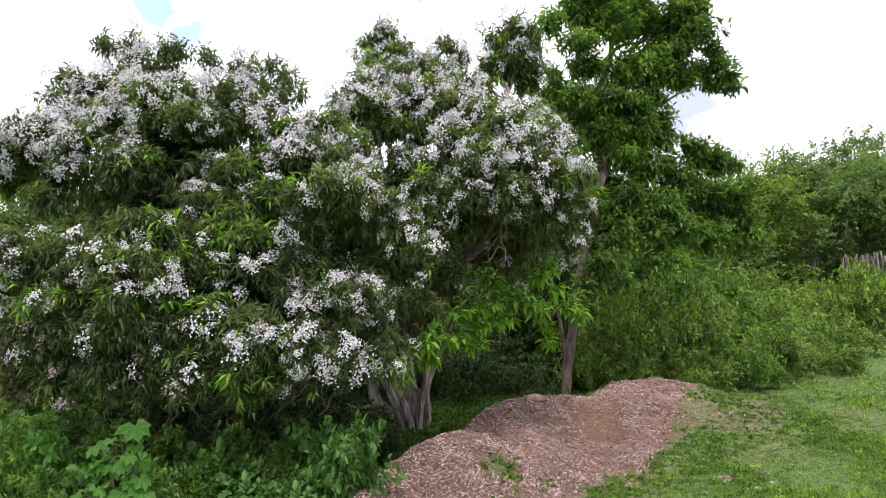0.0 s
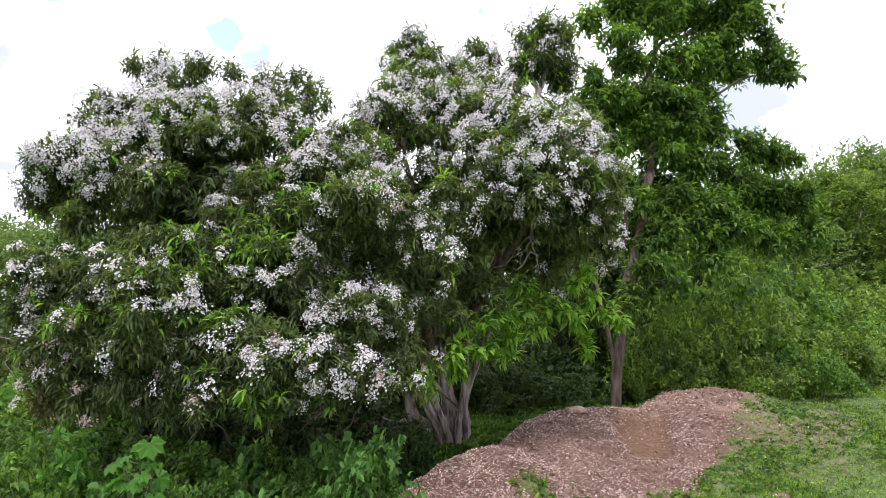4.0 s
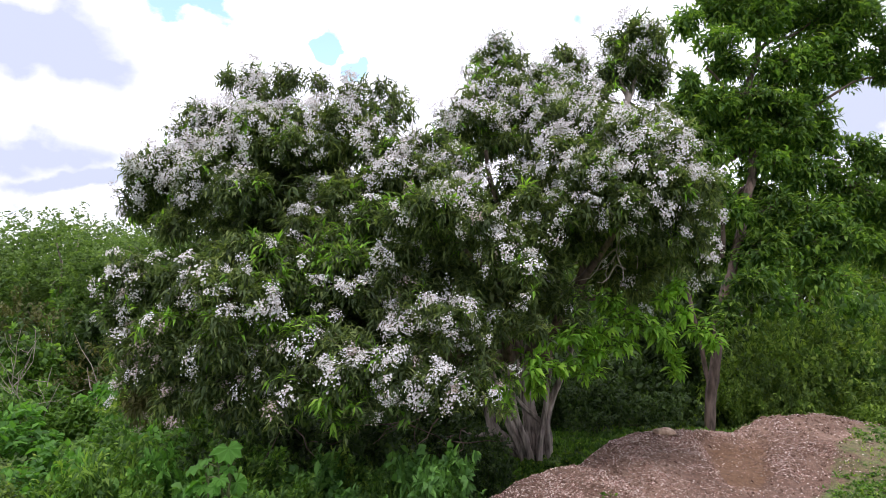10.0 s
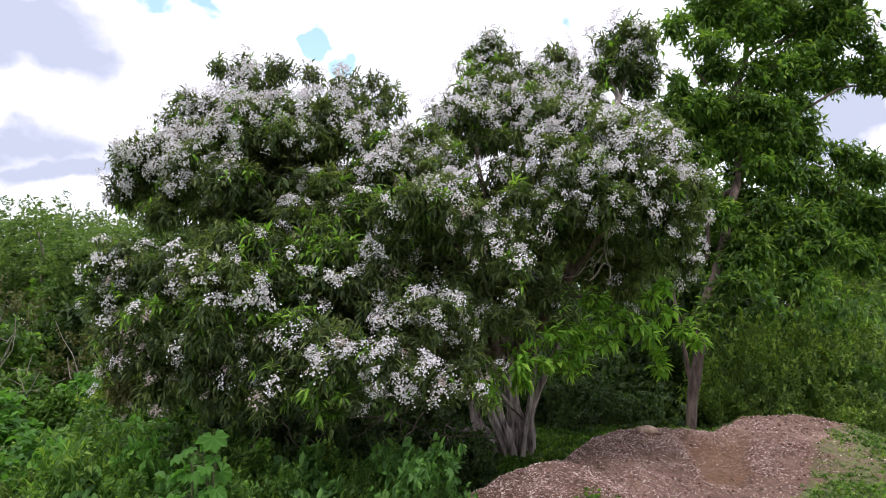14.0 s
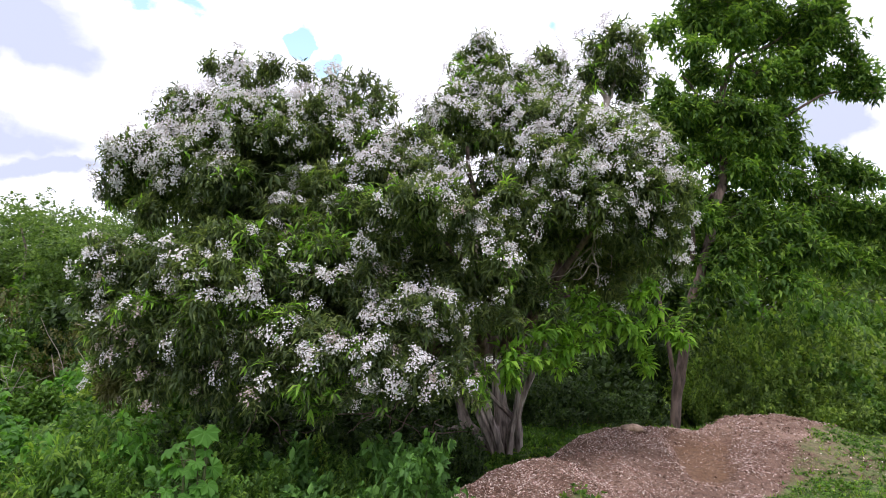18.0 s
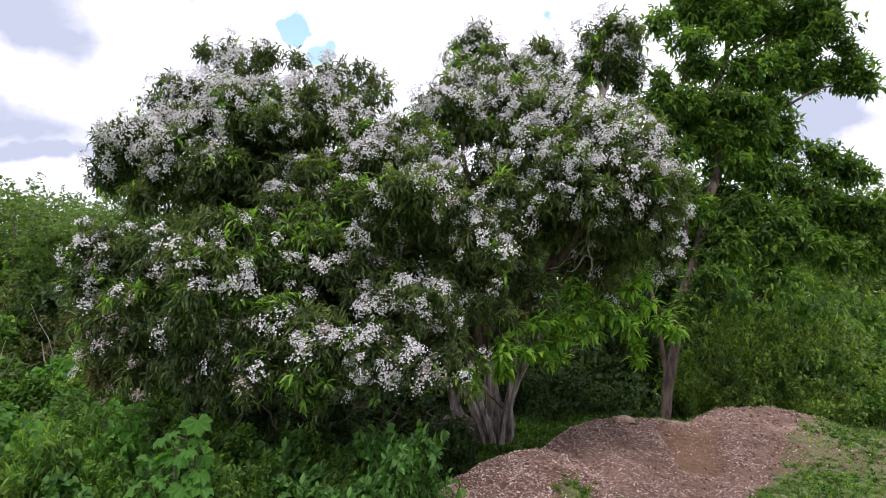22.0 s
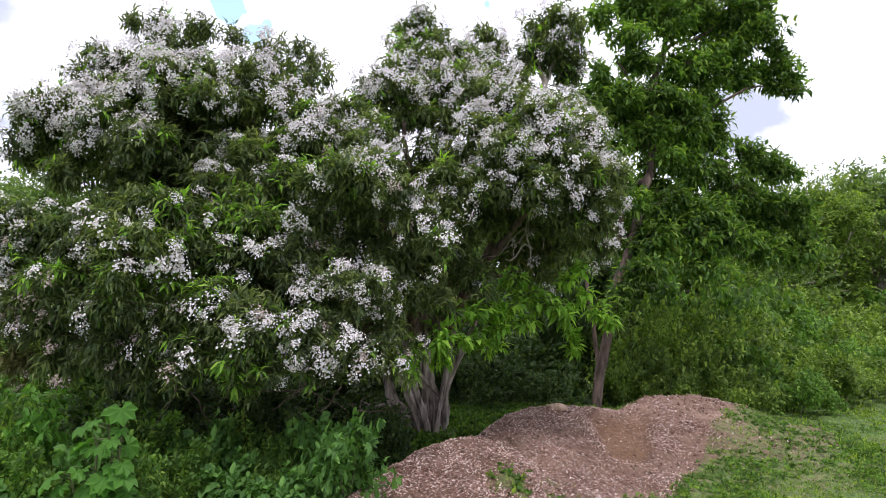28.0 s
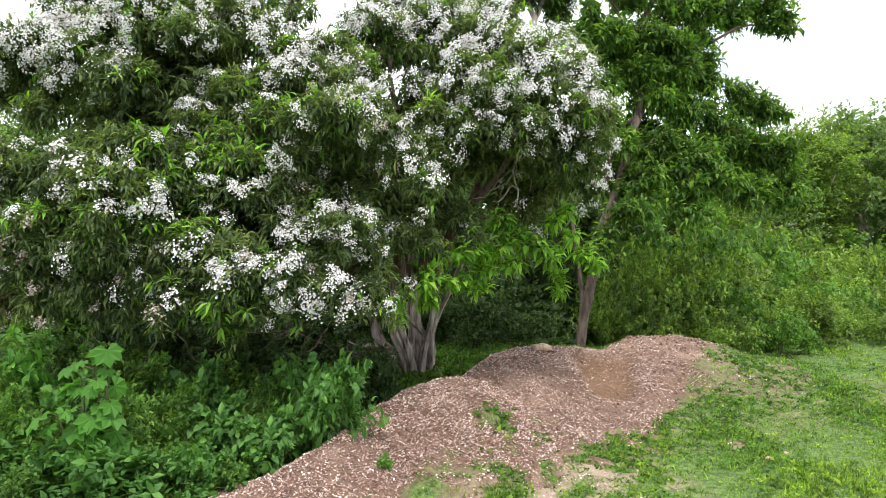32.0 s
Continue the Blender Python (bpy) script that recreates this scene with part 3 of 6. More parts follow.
def flower_cluster_mesh(name, radius, florets, petal, seed):
    """A loose domed head of small pale florets on fine green stalks, facing +z."""
    r = np.random.default_rng(seed)
    n = florets
    stalks = unit(r.normal(size=(9, 3)) + np.array((0, 0, 0.9))) * radius * r.uniform(0.55, 1.0, (9, 1))
    c = stalks[r.integers(0, 9, n)] + r.normal(0, radius * 0.25, (n, 3))
    c[:, 2] *= 0.75
    ang = np.linspace(0, 2 * np.pi, 5, endpoint=False)
    ring = np.stack([np.cos(ang), np.sin(ang), np.full(5, 0.25)], 1)
    fv = np.concatenate([[(0, 0, -0.2)], ring])
    ff = np.array([(0, i + 1, (i + 1) % 5 + 1) for i in range(5)])
    z = unit(c + r.normal(0, radius * 0.5, (n, 3)) + np.array((0, 0, radius * 0.7)))
    x = unit(np.cross(z, r.normal(size=(n, 3))))
    y = np.cross(z, x)
    s = r.uniform(0.006, 0.0105, (n, 1, 1))
    v = c[:, None] + s * (fv[None, :, :1] * x[:, None] + fv[None, :, 1:2] * y[:, None] + fv[None, :, 2:] * z[:, None])
    f = ff[None] + (np.arange(n) * 6)[:, None, None]
    return mesh_object(name, v.reshape(-1, 3), f.reshape(-1, 3), petal)


def shoot_leaves(tips, axes, per, size, reach, spread=0.85, droop=0.36):
    """Drooping leaves set round the last part of leafy shoots. Returns pos, way, face, size."""
    n = len(tips) * per
    p, o = np.repeat(tips, per, 0), np.repeat(axes, per, 0)
    side = random_dirs(n)
    side = unit(side - (side * o).sum(1, keepdims=True) * o)
    along = rng.random((n, 1)) ** 1.5
    way = unit(o * (0.75 - 0.5 * along) + side * spread + np.array((0, 0, -droop)) * rng.uniform(0.4, 1.3, (n, 1)))
    face = unit(o * 0.5 + np.array((0, 0, 0.9)) + side * 0.5 + rng.normal(0, 0.3, (n, 3)))
    return p - o * along * reach, way, face, size * rng.uniform(0.6, 1.15, n)


def twig_mesh(starts, ends, r):
    """Thin three-sided twigs, slightly bent, as verts and quads."""
    n = len(starts)
    mid = (starts + ends) / 2 + rng.normal(0, 0.02, (n, 3))
    w = unit(ends - starts)
    a = unit(np.cross(w, random_dirs(n)))
    b = np.cross(w, a)
    rings = []
    for c, k in ((starts, 1.0), (mid, 0.75), (ends, 0.4)):
        for ang in (0.0, 2.1, 4.2):
            rings.append(c + r * k * (math.cos(ang) * a + math.sin(ang) * b))
    v = np.stack(rings, 1).reshape(-1, 3)
    q = np.array([(i * 3 + j, i * 3 + (j + 1) % 3, i * 3 + 3 + (j + 1) % 3, i * 3 + 3 + j) for i in range(2) for j in range(3)])
    return v, (q[None] + (np.arange(n) * 9)[:, None, None]).reshape(-1, 4)


SHOOTS = {"": 240, "spray": 150, "shaded": 200, "withered": 190, "young": 170, "fill": 110}


def bough(x, y, z, rx, rz, flowers, kind="", name="foliage"):
    """A leafy bough of the flowering tree round x, y, z; flowers: how far its outside is covered in blossom."""
    ry = 0.9 * max(rx, rz)
    c, radii = np.array((x, y, z)), np.array((rx, ry, rz))
    area = 4 * math.pi * ((rx * ry) ** 1.6 / 3 + (rx * rz) ** 1.6 / 3 + (ry * rz) ** 1.6 / 3) ** (1 / 1.6)
    n = max(7, int(area * SHOOTS[kind]))
    tips, outs = shell(c, radii, n, 0.2 if kind == "fill" else 0.45)
    tips += rng.normal(0, 0.03, tips.shape)
    axes = unit(outs * 0.8 + np.array((0, 0, 0.25)) + rng.normal(0, 0.35, (n, 3)))
    young = rng.random(n) < {"young": 0.3, "": 0.05, "spray": 0.02}.get(kind, 0.0) * (outs[:, 1] < 0.3)
    young_tips.append((tips[young] - BASE + axes[young] * 0.04, axes[young]))
    green = leaves(name, LANCE_SMALL if kind == "fill" else LANCE, *shoot_leaves(tips - BASE, axes, 9, {"spray": 0.098, "fill": 0.14}.get(kind, 0.108), 0.16), LEAF_DRY if kind == "withered" and rng.random() < 0.12 else LEAF_DARK, tree)
    some = rng.random(n) < (0.55 if kind == "spray" else 0.22)
    if some.sum() > 2:
        root = c + (tips[some] - c) * 0.1 - np.array((0, 0, 0.35 * rz))
        mesh_object("twig_spray", *twig_mesh(root - BASE, tips[some] - BASE, 0.004), BARK_PINK, green)
    k = int((1.35 if z > 3.3 else 1.05) * min(flowers, 1.6) * rx * rz / 0.0036 + rng.random())
    while k > 0:
        d = random_dirs(1)[0]
        if rng.random() < 0.45 + 0.35 * d[2] - 0.6 * d[1]:
            k -= 1
            o = unit(d / radii)
            flower_spots.append((*(c + d * radii * rng.uniform(0.85, 1.12) + o * 0.06), *o, kind == "withered"))


bough(-3.62, 7.35, 4.98, 0.14, 0.14, 0.2, kind="spray")
bough(-3.35, 7.37, 4.89, 0.23, 0.18, 0.25, kind="spray")
bough(-2.85, 7.20, 4.82, 0.22, 0.13, 0.3, kind="spray")
bough(-2.99, 7.15, 4.60, 0.30, 0.18, 0.5, kind="spray")
bough(-2.43, 7.10, 4.67, 0.16, 0.14, 0.3, kind="spray")
bough(-3.46, 7.49, 4.64, 0.23, 0.17, 0.5, kind="spray")
bough(-3.86, 7.00, 4.47, 0.17, 0.12, 0.3, kind="spray")
bough(-3.99, 6.92, 4.26, 0.15, 0.09, 0.2, kind="spray")
bough(-3.72, 7.00, 4.33, 0.16, 0.12, 0.5, kind="spray")
bough(-2.13, 7.17, 4.59, 0.13, 0.13, 0.4, kind="spray")
bough(-1.99, 7.24, 4.68, 0.09, 0.08, 0.4, kind="spray")
bough(-1.79, 7.39, 4.71, 0.12, 0.10, 0.3, kind="spray")
bough(-1.65, 7.48, 4.56, 0.16, 0.18, 0.3, kind="spray")
bough(-1.47, 7.26, 4.35, 0.10, 0.10, 0.2, kind="spray")
bough(-1.72, 7.37, 4.31, 0.18, 0.20, 0.2, kind="spray")
bough(-1.85, 7.13, 4.16, 0.15, 0.15, 0.4, kind="spray")
bough(-3.58, 7.11, 4.34, 0.25, 0.15, 1)
bough(-2.95, 6.69, 4.13, 0.30, 0.14, 1.6)
bough(-2.58, 6.83, 4.17, 0.30, 0.14, 1.9)
bough(-2.16, 6.66, 4.11, 0.23, 0.16, 1.2)
bough(-2.05, 7.27, 4.40, 0.22, 0.18, 0.9)
bough(-3.69, 6.96, 4.07, 0.22, 0.12, 1)
bough(-3.30, 6.80, 3.99, 0.27, 0.13, 1.2)
bough(-3.87, 6.94, 4.10, 0.17, 0.11, 0.9, kind="spray")
bough(-4.13, 6.79, 3.82, 0.30, 0.15, 1.1)
bough(-3.82, 6.74, 3.73, 0.24, 0.20, 1.2)
bough(-4.45, 6.80, 3.70, 0.15, 0.23, 0.5, kind="spray")
bough(-4.55, 6.85, 3.43, 0.10, 0.17, 0.4, kind="spray")
bough(-3.45, 6.50, 3.70, 0.23, 0.14, 0.8)
bough(-4.28, 6.91, 3.57, 0.25, 0.21, 0.4)
bough(-3.68, 6.62, 3.49, 0.18, 0.18, 0.7)
bough(-4.50, 7.08, 3.35, 0.21, 0.15, 0.2)
bough(-2.42, 6.58, 3.85, 0.35, 0.13, 0.6)
bough(-2.90, 6.59, 3.86, 0.23, 0.12, 0.7)
bough(-1.99, 6.72, 3.83, 0.23, 0.14, 0.7)
bough(-1.84, 6.91, 3.94, 0.14, 0.14, 0.6)
bough(-3.05, 6.41, 3.48, 0.10, 0.08, 1.2)
bough(-3.16, 6.35, 3.36, 0.11, 0.07, 1)
bough(-3.04, 6.40, 3.38, 0.31, 0.21, 0.05)
bough(-2.92, 7.14, 3.59, 0.37, 0.30, 0.05, kind="shaded")
bough(-2.45, 7.07, 3.59, 0.37, 0.29, 0.08, kind="shaded")
bough(-2.56, 6.89, 3.18, 0.48, 0.24, 0.03, kind="shaded")
bough(-3.41, 6.85, 3.15, 0.30, 0.23, 0.06, kind="shaded")
bough(-3.92, 6.65, 3.08, 0.23, 0.16, 0.1)
bough(-3.09, 6.89, 3.18, 0.30, 0.24, 0.05, kind="shaded")
bough(-2.03, 6.49, 3.27, 0.23, 0.23, 0.2)
bough(-2.36, 6.31, 2.99, 0.19, 0.09, 1.3)
bough(-2.51, 6.19, 2.78, 0.11, 0.06, 1.1)
bough(-2.23, 6.29, 2.87, 0.11, 0.08, 1.1)
bough(-2.03, 6.34, 3.02, 0.11, 0.07, 0.4)
bough(-1.90, 6.26, 2.83, 0.27, 0.18, 0.12, kind="young")
bough(-1.79, 6.11, 2.59, 0.32, 0.15, 0.12, kind="young")
bough(-2.22, 6.10, 2.59, 0.26, 0.13, 0.05, kind="young")
bough(-2.63, 6.01, 2.69, 0.26, 0.16, 0.08)
bough(-1.54, 6.85, 3.76, 0.30, 0.14, 0.7)
bough(-1.20, 6.98, 3.89, 0.27, 0.11, 0.7)
bough(-1.48, 6.60, 3.47, 0.19, 0.13, 0.9)
bough(-1.26, 6.68, 3.59, 0.20, 0.10, 0.9)
bough(-1.76, 6.61, 3.47, 0.14, 0.10, 0.9)
bough(-0.92, 6.80, 3.73, 0.18, 0.09, 0.6)
bough(-1.02, 6.57, 3.47, 0.17, 0.08, 0.8)
bough(-0.79, 6.88, 3.55, 0.20, 0.09, 1)
bough(-1.02, 5.57, 3.02, 0.19, 0.07, 1.3)
bough(-0.88, 6.33, 3.23, 0.22, 0.08, 1.6)
bough(-0.70, 6.35, 3.18, 0.16, 0.08, 1.3)
bough(-0.90, 5.74, 2.90, 0.22, 0.10, 1.7)
bough(-1.07, 5.89, 2.82, 0.17, 0.08, 1.1)
bough(-0.54, 5.63, 2.84, 0.14, 0.10, 1.2)
bough(-0.66, 5.89, 2.71, 0.15, 0.09, 0.5)
bough(-0.36, 5.78, 2.76, 0.12, 0.09, 1)
bough(-0.42, 5.66, 2.59, 0.14, 0.10, 1)
bough(-0.28, 5.73, 2.59, 0.10, 0.08, 0.6)
bough(-1.28, 5.88, 2.93, 0.20, 0.12, 0.25)
bough(-1.29, 5.98, 2.63, 0.23, 0.07, 1.1)
bough(-1.38, 5.93, 2.52, 0.15, 0.06, 1)
bough(-0.39, 5.68, 2.46, 0.12, 0.08, 1)
bough(-0.20, 5.54, 2.39, 0.16, 0.05, 2)
bough(-0.89, 6.11, 2.70, 0.21, 0.13, 0.2)
bough(-1.12, 6.56, 2.53, 0.28, 0.16, 0.15, kind="shaded")
bough(-1.62, 6.24, 3.00, 0.22, 0.16, 0.1)
bough(-3.90, 5.85, 2.63, 0.18, 0.08, 1.1)
bough(-4.01, 5.87, 2.46, 0.18, 0.08, 1)
bough(-3.76, 5.83, 2.46, 0.18, 0.08, 1)
bough(-4.17, 5.98, 2.14, 0.07, 0.13, 1)
bough(-4.01, 5.98, 2.17, 0.16, 0.07, 0.9)
bough(-3.73, 5.89, 2.31, 0.21, 0.09, 1)
bough(-3.45, 5.85, 2.46, 0.26, 0.12, 0.6)
bough(-3.30, 5.96, 2.58, 0.21, 0.09, 0.5)
bough(-3.28, 5.76, 2.30, 0.20, 0.12, 0.7)
bough(-2.92, 5.53, 2.22, 0.12, 0.06, 1.1)
bough(-2.81, 5.44, 2.04, 0.14, 0.06, 1.1)
bough(-2.71, 5.62, 2.45, 0.12, 0.06, 1)
bough(-2.53, 5.63, 2.25, 0.12, 0.13, 1.7)
bough(-2.64, 5.80, 2.00, 0.05, 0.08, 0.9)
bough(-3.40, 5.74, 2.05, 0.30, 0.12, 0.15, kind="young")
bough(-2.84, 5.73, 1.81, 0.35, 0.20, 0.12)
bough(-3.26, 5.74, 1.81, 0.30, 0.19, 0.25, kind="withered")
bough(-3.74, 5.93, 1.84, 0.23, 0.16, 0.45, kind="withered")
bough(-4.04, 5.97, 1.84, 0.13, 0.13, 0.6)
bough(-3.92, 5.98, 1.58, 0.15, 0.15, 0.4, kind="withered")
bough(-3.49, 5.92, 1.59, 0.31, 0.20, 0.35, kind="withered")
bough(-3.84, 5.96, 1.33, 0.18, 0.18, 0.5, kind="withered")
bough(-3.41, 5.88, 1.34, 0.26, 0.19, 0.35, kind="withered")
bough(-3.02, 5.82, 1.50, 0.30, 0.19, 0.1, kind="withered")
bough(-2.88, 5.91, 1.29, 0.25, 0.19, 0.15, kind="withered")
bough(-2.54, 5.79, 1.56, 0.20, 0.15, 0.2)
bough(-2.13, 5.89, 2.27, 0.15, 0.07, 0.9)
bough(-2.33, 5.84, 2.06, 0.09, 0.05, 0.9)
bough(-2.41, 5.89, 2.36, 0.26, 0.14, 0.2, kind="young")
bough(-2.86, 5.93, 2.69, 0.21, 0.15, 0.1)
bough(-2.98, 5.65, 2.40, 0.20, 0.13, 0.2)
bough(-2.53, 5.83, 2.01, 0.20, 0.15, 0.1, kind="young")
bough(-1.80, 5.76, 2.31, 0.12, 0.05, 1.4)
bough(-1.61, 5.76, 2.23, 0.10, 0.05, 1.3)
bough(-1.85, 5.72, 1.97, 0.05, 0.04, 0.9)
bough(-1.48, 5.78, 2.07, 0.08, 0.06, 1.1)
bough(-1.31, 5.91, 2.23, 0.17, 0.06, 1.1)
bough(-1.45, 5.83, 2.37, 0.09, 0.07, 0.9)
bough(-1.11, 5.93, 2.28, 0.17, 0.10, 0.15)
bough(-0.75, 6.02, 2.34, 0.08, 0.06, 1)
bough(-0.75, 5.83, 2.17, 0.12, 0.04, 1.1)
bough(-1.00, 5.55, 2.06, 0.21, 0.06, 1.8)
bough(-1.16, 5.64, 1.92, 0.16, 0.09, 2)
bough(-0.80, 5.44, 2.03, 0.19, 0.07, 1.8)
bough(-0.65, 5.79, 2.04, 0.12, 0.06, 1.4)
bough(-0.64, 5.71, 1.87, 0.12, 0.06, 1.2)
bough(-0.85, 5.34, 1.82, 0.08, 0.04, 0.8)
bough(-1.69, 5.44, 1.64, 0.16, 0.07, 1.6)
bough(-1.83, 5.45, 1.53, 0.07, 0.08, 1.5)
bough(-1.47, 5.51, 1.68, 0.16, 0.06, 1.6)
bough(-1.58, 5.44, 1.54, 0.16, 0.06, 1.3)
bough(-1.30, 5.39, 1.61, 0.14, 0.08, 1.3)
bough(-1.20, 5.38, 1.48, 0.16, 0.06, 1.5)
bough(-0.96, 5.34, 1.53, 0.15, 0.10, 2.1)
bough(-0.92, 5.39, 1.42, 0.14, 0.06, 1.7)
bough(-0.66, 5.48, 1.53, 0.14, 0.06, 1.3)
bough(-0.59, 5.51, 1.41, 0.11, 0.07, 1.8)
bough(-0.74, 5.41, 1.41, 0.11, 0.06, 1.4)
bough(-1.19, 5.44, 1.29, 0.06, 0.05, 0.9)
bough(-2.04, 5.64, 1.81, 0.16, 0.06, 1)
bough(-2.01, 5.59, 1.67, 0.12, 0.09, 0.8)
bough(-2.60, 5.86, 1.75, 0.08, 0.09, 0.9)
bough(-2.42, 5.75, 1.68, 0.12, 0.09, 0.6, kind="withered")
bough(-2.27, 5.63, 1.55, 0.12, 0.09, 0.55)
bough(-2.17, 5.61, 1.38, 0.13, 0.11, 0.5)
bough(-2.33, 5.60, 1.33, 0.09, 0.11, 0.5)
bough(-2.35, 5.52, 1.19, 0.06, 0.06, 0.35, kind="withered")
bough(-2.69, 5.93, 1.40, 0.17, 0.14, 0.3)
bough(-1.77, 5.59, 1.20, 0.18, 0.06, 0, kind="young")
bough(-1.79, 5.51, 1.39, 0.18, 0.08, 0.15, kind="young")
bough(-1.54, 5.48, 1.32, 0.16, 0.06, 0.15, kind="young")
bough(-1.58, 6.24, 1.82, 0.26, 0.17, 0.08, kind="shaded")
bough(-1.73, 5.61, 1.81, 0.24, 0.13, 0.08)
bough(-2.07, 5.74, 1.96, 0.22, 0.12, 0.1, kind="young")
bough(-2.32, 5.74, 1.82, 0.20, 0.14, 0.08)
bough(-1.14, 5.52, 1.73, 0.23, 0.10, 0.1)
bough(-0.59, 5.71, 1.69, 0.14, 0.11, 0.2)
bough(-0.46, 8.37, 5.47, 0.17, 0.19, 0.5, kind="spray")
bough(-0.61, 8.53, 5.28, 0.25, 0.20, 0.6)
bough(-0.31, 8.31, 5.15, 0.17, 0.17, 0.4)
bough(-0.66, 7.78, 4.73, 0.23, 0.19, 0.6)
bough(-0.33, 7.91, 4.72, 0.23, 0.16, 0.3)
bough(0.01, 8.66, 5.11, 0.22, 0.18, 0.5)
bough(0.33, 8.45, 5.30, 0.19, 0.14, 0.5, kind="spray")
bough(0.48, 8.52, 5.14, 0.17, 0.14, 0.5)
bough(0.22, 8.25, 4.88, 0.24, 0.15, 0.6)
bough(0.88, 7.96, 5.20, 0.18, 0.16, 0.4, kind="spray")
bough(1.17, 7.93, 5.28, 0.19, 0.21, 0.4)
bough(1.37, 7.88, 5.15, 0.09, 0.25, 0.2, kind="spray")
bough(1.07, 7.97, 4.90, 0.30, 0.23, 0.2)
bough(0.80, 7.89, 4.81, 0.15, 0.21, 0.3)
bough(1.31, 8.15, 4.70, 0.19, 0.19, 0.3)
bough(0.63, 7.45, 4.40, 0.15, 0.11, 0.5)
bough(1.42, 8.06, 4.87, 0.11, 0.16, 0.2, kind="spray")
bough(-0.97, 7.31, 4.29, 0.15, 0.11, 1.2)
bough(-0.78, 7.32, 4.39, 0.15, 0.13, 1)
bough(-0.68, 7.26, 4.20, 0.27, 0.11, 1.1)
bough(-0.35, 7.62, 4.38, 0.29, 0.10, 1.3)
bough(-0.00, 7.44, 4.40, 0.25, 0.11, 1)
bough(0.39, 7.76, 4.54, 0.22, 0.12, 1)
bough(-1.00, 7.34, 4.13, 0.19, 0.08, 0.7)
bough(-0.19, 7.55, 4.22, 0.22, 0.10, 0.9)
bough(0.18, 7.14, 4.12, 0.29, 0.11, 0.9)
bough(0.58, 6.89, 4.03, 0.20, 0.10, 1)
bough(-0.57, 8.29, 4.25, 0.24, 0.10, 0.2, kind="shaded")
bough(-0.06, 7.27, 3.91, 0.21, 0.12, 1.3)
bough(0.16, 6.54, 3.63, 0.16, 0.13, 1.6)
bough(0.16, 6.73, 3.50, 0.14, 0.10, 1.5)
bough(0.43, 6.53, 3.60, 0.19, 0.09, 1)
bough(0.65, 6.52, 3.81, 0.17, 0.09, 1.3)
bough(0.91, 6.82, 3.92, 0.23, 0.09, 1.4)
bough(0.87, 6.59, 3.66, 0.22, 0.13, 1)
bough(1.18, 6.80, 3.70, 0.19, 0.14, 1.3)
bough(1.34, 6.74, 3.51, 0.13, 0.13, 1.2)
bough(0.44, 6.27, 3.39, 0.21, 0.07, 1.4)
bough(0.69, 6.42, 3.42, 0.13, 0.07, 1.3)
bough(0.30, 6.25, 3.26, 0.16, 0.08, 1.3)
bough(0.58, 6.26, 3.20, 0.16, 0.07, 1.3)
bough(0.96, 6.45, 3.34, 0.18, 0.15, 0.3)
bough(1.24, 6.52, 3.20, 0.18, 0.15, 1)
bough(1.51, 6.59, 3.20, 0.10, 0.13, 1.3)
bough(0.21, 6.56, 3.18, 0.13, 0.07, 1.2)
bough(0.04, 6.36, 2.98, 0.13, 0.07, 1.1)
bough(0.30, 6.26, 2.94, 0.18, 0.08, 1.1)
bough(0.52, 6.31, 3.05, 0.13, 0.07, 1)
bough(0.76, 6.18, 3.05, 0.16, 0.08, 1.4)
bough(0.96, 6.50, 2.94, 0.13, 0.10, 1.7)
bough(0.84, 6.40, 2.80, 0.11, 0.09, 1.5)
bough(0.55, 6.37, 2.87, 0.13, 0.07, 1)
bough(1.32, 6.72, 2.96, 0.17, 0.13, 1)
bough(1.55, 6.78, 2.99, 0.08, 0.08, 1)
bough(-0.06, 6.24, 2.80, 0.13, 0.06, 0.9)
bough(-0.17, 6.26, 3.09, 0.18, 0.12, 0.15)
bough(-0.34, 7.17, 3.49, 0.16, 0.08, 0.7)
bough(-0.06, 6.92, 3.41, 0.15, 0.11, 0.5)
bough(1.10, 6.71, 2.72, 0.19, 0.10, 0.6)
bough(1.42, 6.92, 2.74, 0.17, 0.13, 1)
bough(1.63, 7.53, 2.58, 0.15, 0.14, 1.3)
bough(1.34, 7.48, 2.63, 0.11, 0.08, 0.7)
bough(0.69, 7.31, 2.66, 0.08, 0.07, 1.1)
bough(0.89, 6.75, 2.68, 0.10, 0.04, 1)
bough(0.67, 6.30, 2.94, 0.21, 0.16, 0.2)
bough(-0.01, 6.84, 2.57, 0.25, 0.16, 0.04, kind="shaded")
bough(0.35, 7.05, 2.77, 0.24, 0.18, 0.04, kind="shaded")
bough(-0.22, 6.23, 2.15, 0.08, 0.08, 1.2)
bough(0.21, 6.60, 1.95, 0.15, 0.07, 0.4)
bough(-0.17, 6.24, 1.91, 0.16, 0.09, 0.15)
bough(-0.42, 6.08, 1.97, 0.17, 0.14, 0.25)
bough(0.13, 6.70, 2.17, 0.22, 0.16, 0.06)
bough(1.61, 8.09, 2.37, 0.07, 0.05, 1.1)
bough(0.95, 7.77, 2.30, 0.08, 0.04, 0.9)
bough(0.98, 7.48, 2.06, 0.06, 0.04, 0.9)
bough(1.60, 7.46, 1.94, 0.04, 0.04, 1.2)
bough(-0.38, 5.85, 1.52, 0.04, 0.03, 1.2)
bough(-0.47, 5.70, 1.26, 0.04, 0.03, 1)

bough(-0.18, 7.60, 3.81, 0.17, 0.09, 0.4)
bough(-0.67, 7.60, 3.89, 0.13, 0.08, 0.3)

